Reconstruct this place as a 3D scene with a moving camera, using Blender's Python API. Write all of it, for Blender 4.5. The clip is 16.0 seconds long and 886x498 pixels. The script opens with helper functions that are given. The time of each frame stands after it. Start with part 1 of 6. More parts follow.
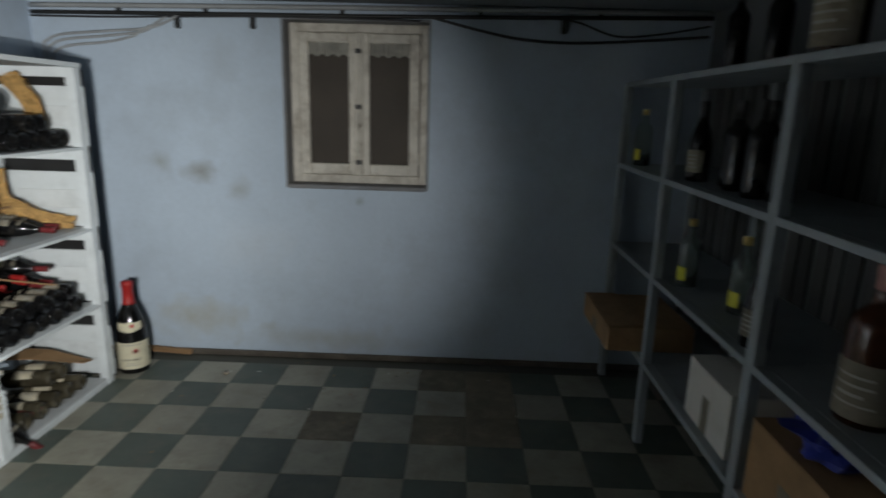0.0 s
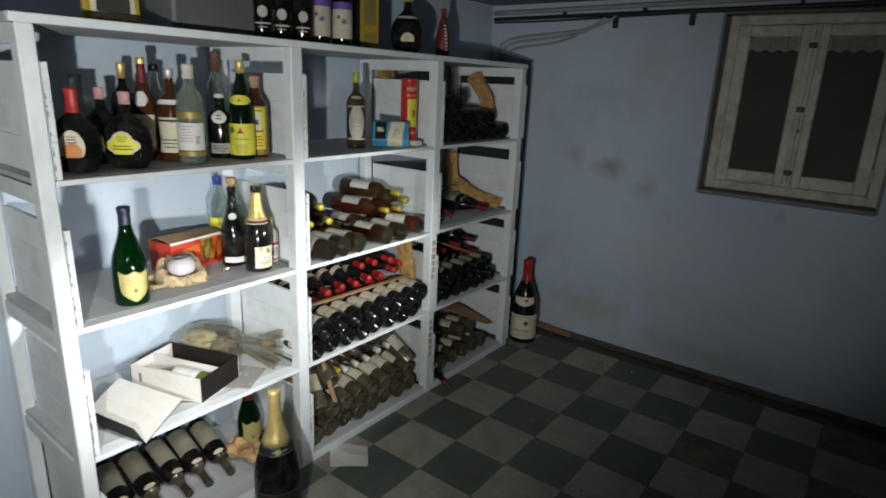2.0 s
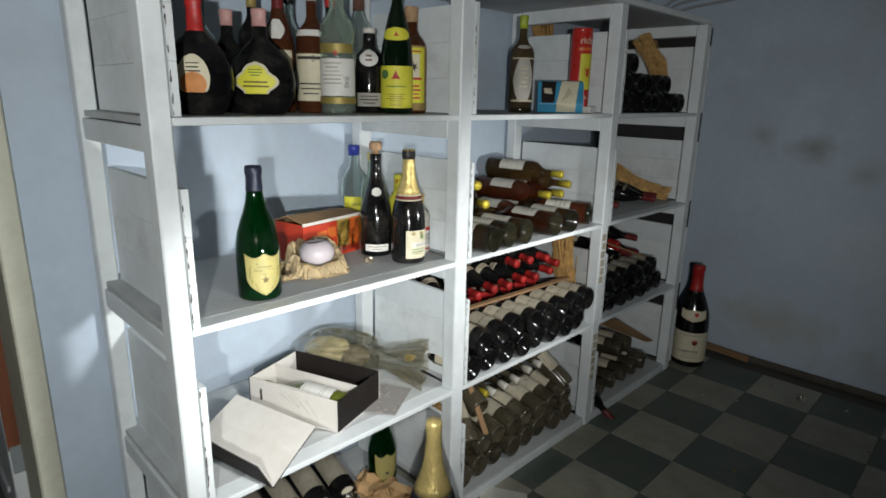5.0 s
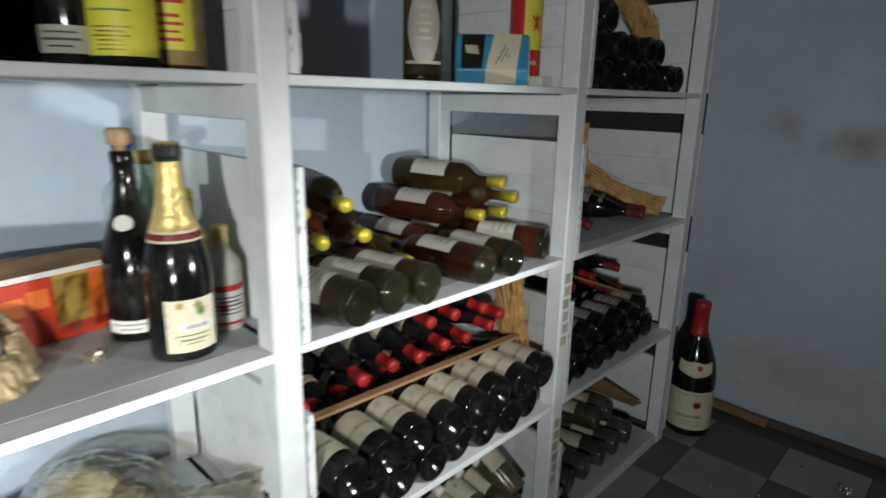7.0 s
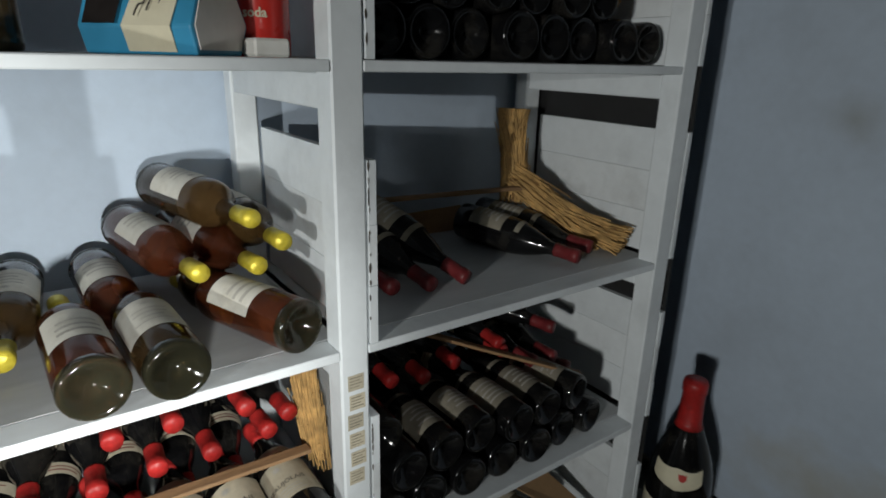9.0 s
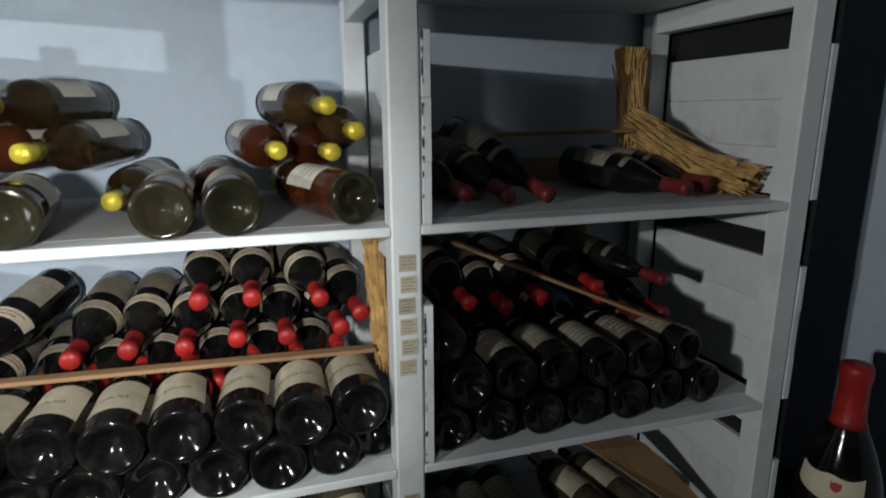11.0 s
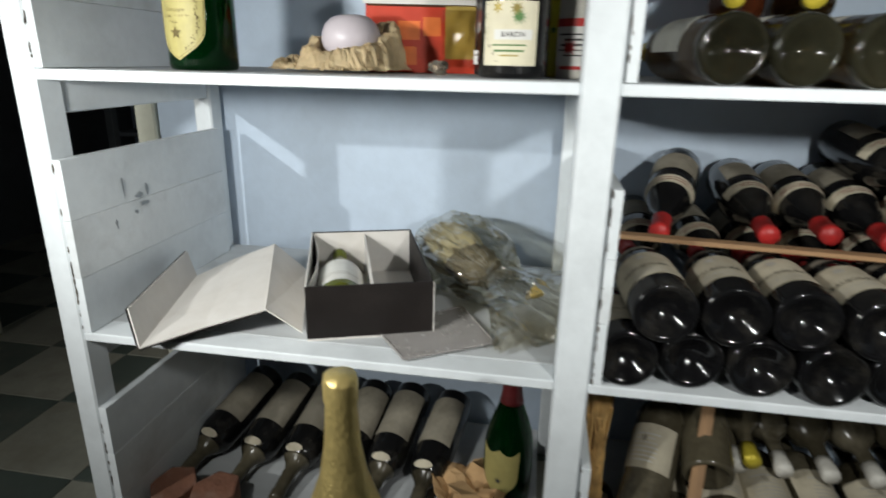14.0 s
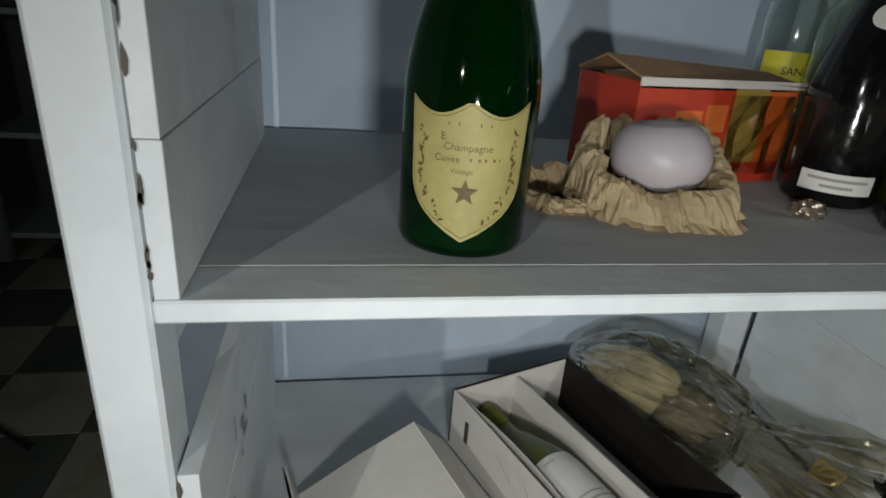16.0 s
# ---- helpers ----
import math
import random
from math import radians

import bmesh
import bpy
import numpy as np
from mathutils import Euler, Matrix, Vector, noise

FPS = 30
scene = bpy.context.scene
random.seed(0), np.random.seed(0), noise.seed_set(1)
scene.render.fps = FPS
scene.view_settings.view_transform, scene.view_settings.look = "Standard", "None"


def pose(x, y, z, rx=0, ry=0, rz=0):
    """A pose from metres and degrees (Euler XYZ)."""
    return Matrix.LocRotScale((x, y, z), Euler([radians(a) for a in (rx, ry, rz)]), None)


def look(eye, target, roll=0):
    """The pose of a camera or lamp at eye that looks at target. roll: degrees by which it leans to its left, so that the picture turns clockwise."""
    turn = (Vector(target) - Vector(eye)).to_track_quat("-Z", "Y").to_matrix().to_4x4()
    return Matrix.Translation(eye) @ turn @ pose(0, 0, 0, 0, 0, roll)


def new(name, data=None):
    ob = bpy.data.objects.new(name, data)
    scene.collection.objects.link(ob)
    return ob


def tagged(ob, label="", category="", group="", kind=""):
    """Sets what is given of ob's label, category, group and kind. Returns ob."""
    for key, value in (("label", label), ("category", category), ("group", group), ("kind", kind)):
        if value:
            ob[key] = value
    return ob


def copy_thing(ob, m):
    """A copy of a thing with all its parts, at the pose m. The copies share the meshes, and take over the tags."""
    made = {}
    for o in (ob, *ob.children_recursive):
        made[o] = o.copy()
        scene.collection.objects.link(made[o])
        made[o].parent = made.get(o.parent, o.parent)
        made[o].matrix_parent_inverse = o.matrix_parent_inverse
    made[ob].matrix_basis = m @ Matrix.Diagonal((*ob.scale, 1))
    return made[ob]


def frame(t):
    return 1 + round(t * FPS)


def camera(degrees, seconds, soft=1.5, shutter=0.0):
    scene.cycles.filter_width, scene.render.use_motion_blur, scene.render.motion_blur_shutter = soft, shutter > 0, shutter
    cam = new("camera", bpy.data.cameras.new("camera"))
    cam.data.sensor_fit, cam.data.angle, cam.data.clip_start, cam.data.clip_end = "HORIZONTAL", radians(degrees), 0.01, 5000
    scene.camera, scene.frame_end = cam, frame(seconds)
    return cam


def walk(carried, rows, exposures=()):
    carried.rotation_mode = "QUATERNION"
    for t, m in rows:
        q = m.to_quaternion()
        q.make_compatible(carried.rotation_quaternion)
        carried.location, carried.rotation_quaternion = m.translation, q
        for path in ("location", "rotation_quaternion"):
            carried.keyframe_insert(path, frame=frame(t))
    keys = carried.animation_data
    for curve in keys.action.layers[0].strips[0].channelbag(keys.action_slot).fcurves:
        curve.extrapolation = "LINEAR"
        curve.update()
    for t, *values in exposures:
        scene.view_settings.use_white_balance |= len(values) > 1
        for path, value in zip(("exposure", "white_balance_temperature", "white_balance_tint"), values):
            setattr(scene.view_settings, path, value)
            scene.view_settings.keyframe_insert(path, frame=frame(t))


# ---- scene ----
import itertools

cam = camera(74.6, 16.0, soft=1.7, shutter=0.4)
PATH = [
    (0, (0.221, -0.041, 1.431), (0.172, 1.903, 0.963), 1.6),
    (0.5, (0.109, -0.021, 1.51), (-0.308, 1.862, 0.978), 2.1),
    (1, (0.066, -0.036, 1.493), (-0.693, 1.733, 0.951), 2.4),
    (1.5, (0.039, -0.06, 1.485), (-0.962, 1.583, 0.939), 2.6),
    (2, (0.029, -0.077, 1.478), (-1.12, 1.466, 0.931), 2.5),
    (2.5, (0.034, -0.086, 1.457), (-1.209, 1.382, 0.909), 2.5),
    (3, (0.055, -0.053, 1.428), (-1.244, 1.366, 0.881), 2.3),
    (3.5, (0.004, -0.034, 1.365), (-1.319, 1.362, 0.821), 2.1),
    (4, (-0.174, -0.022, 1.306), (-1.511, 1.366, 0.769), 1.9),
    (4.2, (-0.244, -0.021, 1.291), (-1.591, 1.359, 0.762), 1.7),
    (6.3, (-0.821, 0.486, 1.223), (-2.184, 1.865, 0.732), 1.0),
    (6.5, (-0.842, 0.561, 1.214), (-2.191, 1.948, 0.709), 1.3),
    (7, (-0.846, 0.791, 1.187), (-2.179, 2.193, 0.68), 1.2),
    (7.5, (-0.834, 1.044, 1.196), (-2.182, 2.425, 0.67), 1.4),
    (8, (-0.853, 1.265, 1.211), (-2.213, 2.628, 0.669), 1.3),
    (8.2, (-0.881, 1.361, 1.237), (-2.246, 2.706, 0.666), 1.8),
    (10.3, (-0.87, 1.79, 1.106), (-2.691, 2.408, 0.558), -0.5),
    (10.5, (-0.826, 1.787, 1.081), (-2.656, 2.392, 0.548), -0.2),
    (11, (-0.761, 1.788, 0.982), (-2.622, 2.354, 0.518), -0.3),
    (11.5, (-0.762, 1.786, 0.879), (-2.647, 2.281, 0.427), -0.4),
    (12, (-0.739, 1.778, 0.845), (-2.653, 2.081, 0.352), -0.6),
    (12.5, (-0.718, 1.706, 0.855), (-2.634, 1.7, 0.281), -0.3),
    (13, (-0.702, 1.523, 0.821), (-2.605, 1.334, 0.237), 0.5),
    (13.5, (-0.744, 1.32, 0.832), (-2.633, 1.052, 0.232), 0.9),
    (14, (-0.844, 1.144, 0.844), (-2.721, 0.839, 0.224), 1.2),
    (14.5, (-0.942, 1.019, 0.903), (-2.808, 0.719, 0.249), 1.3),
    (15, (-1.028, 0.855, 0.956), (-2.893, 0.682, 0.253), 1.9),
    (15.5, (-1.168, 0.652, 0.978), (-3.022, 0.753, 0.235), 3.8),
    (16, (-1.252, 0.57, 0.982), (-3.06, 0.935, 0.208), 4.6),
]
EXPOSURES = [(0, 1.55), (0.6, 0.78), (1.5, 0.15), (3, 0.0), (4.2, -0.1), (6.5, -0.35), (7.2, 0.0), (8.2, 0.45), (10.5, 0.08), (12, 0.0), (13, -0.2), (14, -0.4), (14.5, -0.5), (15.5, -0.95), (16, -1.55)]
walk(cam, [(t, look(eye, target, roll)) for t, eye, target, roll in PATH], EXPOSURES)

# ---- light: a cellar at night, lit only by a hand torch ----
world = bpy.data.worlds.new("night")
world.use_nodes = True
world.node_tree.nodes["Background"].inputs["Color"].default_value = (0.30, 0.36, 0.45, 1)
world.node_tree.nodes["Background"].inputs["Strength"].default_value = 0.002
scene.world = world


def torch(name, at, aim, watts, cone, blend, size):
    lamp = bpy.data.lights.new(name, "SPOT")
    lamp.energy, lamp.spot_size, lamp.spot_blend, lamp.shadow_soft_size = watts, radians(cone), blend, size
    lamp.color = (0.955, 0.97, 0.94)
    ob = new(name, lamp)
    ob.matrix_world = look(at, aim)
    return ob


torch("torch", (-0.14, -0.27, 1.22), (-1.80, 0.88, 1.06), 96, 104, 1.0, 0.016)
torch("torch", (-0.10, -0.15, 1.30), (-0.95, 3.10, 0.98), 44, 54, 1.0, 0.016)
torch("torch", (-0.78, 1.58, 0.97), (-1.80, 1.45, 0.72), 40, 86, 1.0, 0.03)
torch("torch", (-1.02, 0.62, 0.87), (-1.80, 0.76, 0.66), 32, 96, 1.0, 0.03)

# ---- plan, in metres ----
FRONT, BACK = -1.552, -2.03          # shelf's front plane, wall behind it
WIN_Y = 3.095                        # window wall
EAST, SOUTH = 1.47, -1.25            # the other two walls
CEIL = 1.94
DEPTH_X = -1.985                     # rear of the shelf boards
BAYS = [(0.473, 1.184), (1.232, 1.951), (1.998, 2.664)]
POSTS = [(0.433, 0.471), (1.185, 1.231), (1.952, 1.997), (2.665, 2.711)]
LEVEL_A, LEVEL_B, LEVEL_C, LEVEL_D = 1.212, 0.822, 0.434, 0.035
TOP_Z = 1.592


# ---- materials ----
def ramp_node(nt, stops):
    n = nt.nodes.new("ShaderNodeValToRGB")
    e = n.color_ramp.elements
    while len(e) < len(stops):
        e.new(0.5)
    for el, (p, c) in zip(e, stops):
        el.position, el.color = p, (*c, 1)
    return n


def mat(name, color, rough=0.6, metal=0.0, vary=0.12, scale=6.0, fine=60.0, bump=0.15, dirt=None, dirt_amount=0.35, trans=0.0, ior=1.45,
        stretch=(1, 1, 1), coat=0.0, spread=0.0, spec=0.5, rough_vary=0.1):
    """A paint, wood, paper or glass: base colour with broad and fine variation, dirt patches, relief and a spread from object to object."""
    m = bpy.data.materials.new(name)
    m.use_nodes = True
    nt = m.node_tree
    b = nt.nodes["Principled BSDF"]
    tc = nt.nodes.new("ShaderNodeTexCoord")
    info = nt.nodes.new("ShaderNodeObjectInfo")
    add = nt.nodes.new("ShaderNodeVectorMath")
    add.operation = "MULTIPLY_ADD"
    shift = nt.nodes.new("ShaderNodeVectorMath")
    shift.operation = "SCALE"
    shift.inputs[0].default_value = (13.1, 7.7, 3.3)
    nt.links.new(info.outputs["Random"], shift.inputs["Scale"])
    nt.links.new(tc.outputs["Object"], add.inputs[0])
    add.inputs[1].default_value = stretch
    nt.links.new(shift.outputs[0], add.inputs[2])
    big = nt.nodes.new("ShaderNodeTexNoise")
    big.inputs["Scale"].default_value, big.inputs["Detail"].default_value = scale, 5
    small = nt.nodes.new("ShaderNodeTexNoise")
    small.inputs["Scale"].default_value, small.inputs["Detail"].default_value = fine, 4
    for n in (big, small):
        nt.links.new(add.outputs[0], n.inputs["Vector"])
    lo = tuple(max(0, c * (1 - vary)) for c in color)
    hi = tuple(min(1, c * (1 + vary)) for c in color)
    r = ramp_node(nt, [(0.3, lo), (0.7, hi)])
    nt.links.new(big.outputs["Fac"], r.inputs["Fac"])
    last = r.outputs["Color"]
    fine_mix = nt.nodes.new("ShaderNodeMix")
    fine_mix.data_type, fine_mix.blend_type = "RGBA", "MULTIPLY"
    fr = ramp_node(nt, [(0.25, (1 - vary,) * 3), (0.75, (1 + vary * 0.2,) * 3)])
    nt.links.new(small.outputs["Fac"], fr.inputs["Fac"])
    fine_mix.inputs["Factor"].default_value = 0.8
    nt.links.new(last, fine_mix.inputs["A"])
    nt.links.new(fr.outputs["Color"], fine_mix.inputs["B"])
    last = fine_mix.outputs["Result"]
    if spread:
        hsv = nt.nodes.new("ShaderNodeHueSaturation")
        mr = nt.nodes.new("ShaderNodeMapRange")
        mr.inputs["To Min"].default_value, mr.inputs["To Max"].default_value = 1 - spread, 1 + spread
        nt.links.new(info.outputs["Random"], mr.inputs["Value"])
        nt.links.new(mr.outputs["Result"], hsv.inputs["Value"])
        nt.links.new(last, hsv.inputs["Color"])
        last = hsv.outputs["Color"]
    rough_from = None
    if dirt:
        dn = nt.nodes.new("ShaderNodeTexNoise")
        dn.inputs["Scale"].default_value, dn.inputs["Detail"].default_value, dn.inputs["Roughness"].default_value = scale * 1.7, 8, 0.65
        nt.links.new(add.outputs[0], dn.inputs["Vector"])
        dr = ramp_node(nt, [(0.48, (0, 0, 0)), (0.72, (dirt_amount,) * 3)])
        nt.links.new(dn.outputs["Fac"], dr.inputs["Fac"])
        dm = nt.nodes.new("ShaderNodeMix")
        dm.data_type = "RGBA"
        nt.links.new(dr.outputs["Color"], dm.inputs["Factor"])
        nt.links.new(last, dm.inputs["A"])
        dm.inputs["B"].default_value = (*dirt, 1)
        last = dm.outputs["Result"]
    nt.links.new(last, b.inputs["Base Color"])
    rr = nt.nodes.new("ShaderNodeMapRange")
    rr.inputs["To Min"].default_value, rr.inputs["To Max"].default_value = max(0.02, rough - rough_vary), min(1, rough + rough_vary)
    nt.links.new(small.outputs["Fac"], rr.inputs["Value"])
    nt.links.new(rr.outputs["Result"], b.inputs["Roughness"])
    b.inputs["Metallic"].default_value = metal
    b.inputs["IOR"].default_value = ior
    b.inputs["Transmission Weight"].default_value = trans
    b.inputs["Coat Weight"].default_value = coat
    b.inputs["Specular IOR Level"].default_value = spec
    if bump:
        bn = nt.nodes.new("ShaderNodeBump")
        bn.inputs["Strength"].default_value, bn.inputs["Distance"].default_value = bump, 0.004
        nt.links.new(small.outputs["Fac"], bn.inputs["Height"])
        nt.links.new(bn.outputs["Normal"], b.inputs["Normal"])
    return m


M_WALL = mat("blue_plaster", (0.50, 0.585, 0.69), 0.75, vary=0.07, scale=1.6, fine=38, bump=0.25, dirt=(0.30, 0.33, 0.36), dirt_amount=0.30)


def stained(material, spots):
    """Damp stains with a place and shape of their own: (centre, radii, colour, strength)."""
    nt = material.node_tree
    b = nt.nodes["Principled BSDF"]
    last = b.inputs["Base Color"].links[0].from_socket
    tc = nt.nodes.new("ShaderNodeTexCoord")
    for centre, radii, colour, strength in spots:
        sub = nt.nodes.new("ShaderNodeVectorMath")
        sub.operation = "SUBTRACT"
        nt.links.new(tc.outputs["Object"], sub.inputs[0])
        sub.inputs[1].default_value = centre
        div = nt.nodes.new("ShaderNodeVectorMath")
        div.operation = "DIVIDE"
        nt.links.new(sub.outputs[0], div.inputs[0])
        div.inputs[1].default_value = radii
        ln = nt.nodes.new("ShaderNodeVectorMath")
        ln.operation = "LENGTH"
        nt.links.new(div.outputs[0], ln.inputs[0])
        nz = nt.nodes.new("ShaderNodeTexNoise")
        nz.inputs["Scale"].default_value, nz.inputs["Detail"].default_value = 9, 6
        nt.links.new(tc.outputs["Object"], nz.inputs["Vector"])
        ad = nt.nodes.new("ShaderNodeMath")
        ad.operation = "MULTIPLY_ADD"
        nt.links.new(nz.outputs["Fac"], ad.inputs[0])
        ad.inputs[1].default_value = 1.6
        nt.links.new(ln.outputs["Value"], ad.inputs[2])
        rp = ramp_node(nt, [(0.0, (strength,) * 3), (1.0, (0, 0, 0))])
        sc = nt.nodes.new("ShaderNodeMapRange")
        sc.inputs["From Min"].default_value, sc.inputs["From Max"].default_value = 0.75, 1.75
        nt.links.new(ad.outputs[0], sc.inputs["Value"])
        nt.links.new(sc.outputs["Result"], rp.inputs["Fac"])
        mx = nt.nodes.new("ShaderNodeMix")
        mx.data_type = "RGBA"
        nt.links.new(rp.outputs["Color"], mx.inputs["Factor"])
        nt.links.new(last, mx.inputs["A"])
        mx.inputs["B"].default_value = (*colour, 1)
        last = mx.outputs["Result"]
    nt.links.new(last, b.inputs["Base Color"])


M_WALL_N = mat("blue_plaster_stained", (0.50, 0.585, 0.69), 0.75, vary=0.07, scale=1.6, fine=38, bump=0.25, dirt=(0.30, 0.33, 0.36), dirt_amount=0.30)
stained(M_WALL_N, [((-1.19, WIN_Y, 1.066), (0.14, 1, 0.075), (0.27, 0.27, 0.26), 0.85), ((-1.41, WIN_Y, 1.112), (0.08, 1, 0.08), (0.30, 0.31, 0.30), 0.6), ((-0.98, WIN_Y, 0.975), (0.10, 1, 0.09), (0.33, 0.34, 0.33), 0.5),
                   ((-1.25, WIN_Y, 0.22), (0.35, 1, 0.16), (0.40, 0.37, 0.28), 0.6), ((-0.32, WIN_Y, 0.927), (0.04, 1, 0.04), (0.25, 0.27, 0.27), 0.8), ((-1.05, WIN_Y, 1.62), (0.12, 1, 0.16), (0.38, 0.42, 0.46), 0.5), ((-0.5, WIN_Y, 0.12), (0.6, 1, 0.10), (0.36, 0.35, 0.30), 0.5), ((-0.9, WIN_Y, 0.66), (0.3, 1, 0.2), (0.55, 0.60, 0.66), 0.4)])
# East and south walls and the ceiling are coloured darker to cut bounced light.
M_DIM = mat("darkened_wall", (0.17, 0.18, 0.19), 0.9, vary=0.15, scale=2.5, fine=30, bump=0.4, dirt=(0.1, 0.1, 0.1))
M_CEIL = mat("grey_ceiling", (0.22, 0.24, 0.26), 0.85, vary=0.12, scale=2.0, fine=30, bump=0.3)
M_WHITE = mat("white_paint", (0.74, 0.78, 0.80), 0.5, vary=0.06, scale=5, fine=45, bump=0.18, dirt=(0.42, 0.44, 0.45), dirt_amount=0.32)
M_WHITE_END = mat("white_paint_rough", (0.75, 0.785, 0.80), 0.52, vary=0.07, scale=6, fine=50, bump=0.16, dirt=(0.25, 0.24, 0.22), dirt_amount=0.3)
M_BOARD = mat("dusty_grey_paint", (0.52, 0.54, 0.55), 0.7, vary=0.12, scale=4, fine=35, bump=0.2, dirt=(0.30, 0.29, 0.27), dirt_amount=0.4, stretch=(1, 0.25, 1))
M_TILE_D = mat("tile_dark_green", (0.100, 0.122, 0.104), 0.5, vary=0.16, scale=5, fine=50, bump=0.12, dirt=(0.17, 0.16, 0.13), dirt_amount=0.5, spread=0.10)
M_TILE_L = mat("tile_pale", (0.335, 0.325, 0.265), 0.5, vary=0.16, scale=5, fine=50, bump=0.12, dirt=(0.19, 0.165, 0.12), dirt_amount=0.55, spread=0.08)
M_TILE_G = mat("tile_brown_grime", (0.165, 0.140, 0.100), 0.65, vary=0.25, scale=6, fine=50, bump=0.2, dirt=(0.30, 0.26, 0.19), dirt_amount=0.6, spread=0.2)
M_GROUT = mat("grout", (0.10, 0.10, 0.085), 0.9)
M_BASE = mat("baseboard_dark", (0.10, 0.085, 0.07), 0.7, vary=0.25, scale=5, dirt=(0.2, 0.17, 0.13), dirt_amount=0.5)
M_WINPAINT = mat("old_cream_paint", (0.66, 0.62, 0.55), 0.6, vary=0.12, scale=8, fine=50, bump=0.35, dirt=(0.22, 0.17, 0.12), dirt_amount=0.6)
M_REVEAL = mat("grey_reveal", (0.24, 0.245, 0.26), 0.85, vary=0.15, scale=5, bump=0.3, dirt=(0.16, 0.13, 0.10), dirt_amount=0.5)
M_BOARDED = mat("brown_board", (0.055, 0.043, 0.033), 0.65, vary=0.2, scale=4, bump=0.1)
M_NET = mat("old_net_curtain", (0.62, 0.60, 0.54), 0.8, vary=0.2, scale=20, bump=0.5)
M_PIPE = mat("painted_pipe", (0.36, 0.37, 0.38), 0.5, vary=0.12, scale=8)
M_CABLE = mat("dark_cable", (0.045, 0.045, 0.05), 0.55, vary=0.1)
M_BRASS = mat("worn_brass", (0.30, 0.24, 0.14), 0.45, metal=0.8, vary=0.2, scale=20)
M_CREAM = mat("cream_door_paint", (0.56, 0.56, 0.46), 0.55, vary=0.08, scale=5, bump=0.2, dirt=(0.3, 0.28, 0.22), dirt_amount=0.3)
M_DOORWHITE = mat("pale_door_paint", (0.55, 0.58, 0.62), 0.5, vary=0.06, dirt=(0.3, 0.3, 0.3))
M_REDWOOD = mat("bare_red_wood", (0.22, 0.075, 0.035), 0.55, vary=0.25, scale=6, stretch=(8, 8, 0.6), dirt=(0.1, 0.04, 0.02))
# Rack paint and slats are darkened in colour to keep the unlit side dim.
M_RACKPAINT = mat("dimmed_rack_paint", (0.30, 0.33, 0.35), 0.55, vary=0.08, dirt=(0.2, 0.2, 0.2))
M_SLAT = mat("darkened_slats", (0.08, 0.08, 0.078), 0.7, vary=0.2, scale=4, stretch=(4, 4, 0.5))
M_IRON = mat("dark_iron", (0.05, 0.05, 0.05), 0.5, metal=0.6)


# ---- mesh helpers ----
def mesh_from(bm, name, material, smooth=False):
    bmesh.ops.recalc_face_normals(bm, faces=bm.faces)
    me = bpy.data.meshes.new(name)
    bm.to_mesh(me)
    bm.free()
    for m in (material if isinstance(material, (list, tuple)) else (material,)):
        me.materials.append(m)
    if smooth:
        for p in me.polygons:
            p.use_smooth = True
    return me


def part(name, bm, material, parent=None, label="", smooth=False, at=None):
    ob = new(name, bm if isinstance(bm, bpy.types.Mesh) else mesh_from(bm, name, material, smooth))
    if parent is not None:
        ob.parent = parent
    if at is not None:
        ob.matrix_basis = at
    if label:
        ob["label"] = label
    return ob


def thing(name, label, category, at=None, group=""):
    ob = new(name)
    ob.empty_display_size = 0.05
    if at is not None:
        ob.matrix_basis = at
    return tagged(ob, label, category, group)


def box(lo, hi, bevel=0.0, bm=None):
    own = bm is None
    bm = bmesh.new() if own else bm
    made = bmesh.ops.create_cube(bm, size=1)["verts"]
    size = [b - a for a, b in zip(lo, hi)]
    for v in made:
        v.co = Vector([a + (c + 0.5) * s for a, c, s in zip(lo, v.co, size)])
    if bevel:
        edges = list({e for v in made for e in v.link_edges})
        bmesh.ops.bevel(bm, geom=edges, offset=bevel, segments=1, affect="EDGES", profile=0.5)
    return bm


def lathe(profile, segs=24, bm=None, m=None):
    """A turned body: profile of (radius, height) from the bottom up."""
    bm = bmesh.new() if bm is None else bm
    rings = []
    for r, z in profile:
        if r < 1e-5:
            rings.append([bm.verts.new((0, 0, z))])
        else:
            rings.append([bm.verts.new((r * math.cos(2 * math.pi * i / segs), r * math.sin(2 * math.pi * i / segs), z)) for i in range(segs)])
    for a, b in zip(rings, rings[1:]):
        for i in range(segs):
            j = (i + 1) % segs
            if len(a) == 1 and len(b) == 1:
                continue
            if len(a) == 1:
                bm.faces.new((a[0], b[i], b[j]))
            elif len(b) == 1:
                bm.faces.new((a[i], b[0], a[j]))
            else:
                bm.faces.new((a[i], b[i], b[j], a[j]))
    if m is not None:
        bmesh.ops.transform(bm, matrix=m, verts=[v for ring in rings for v in ring])
    return bm


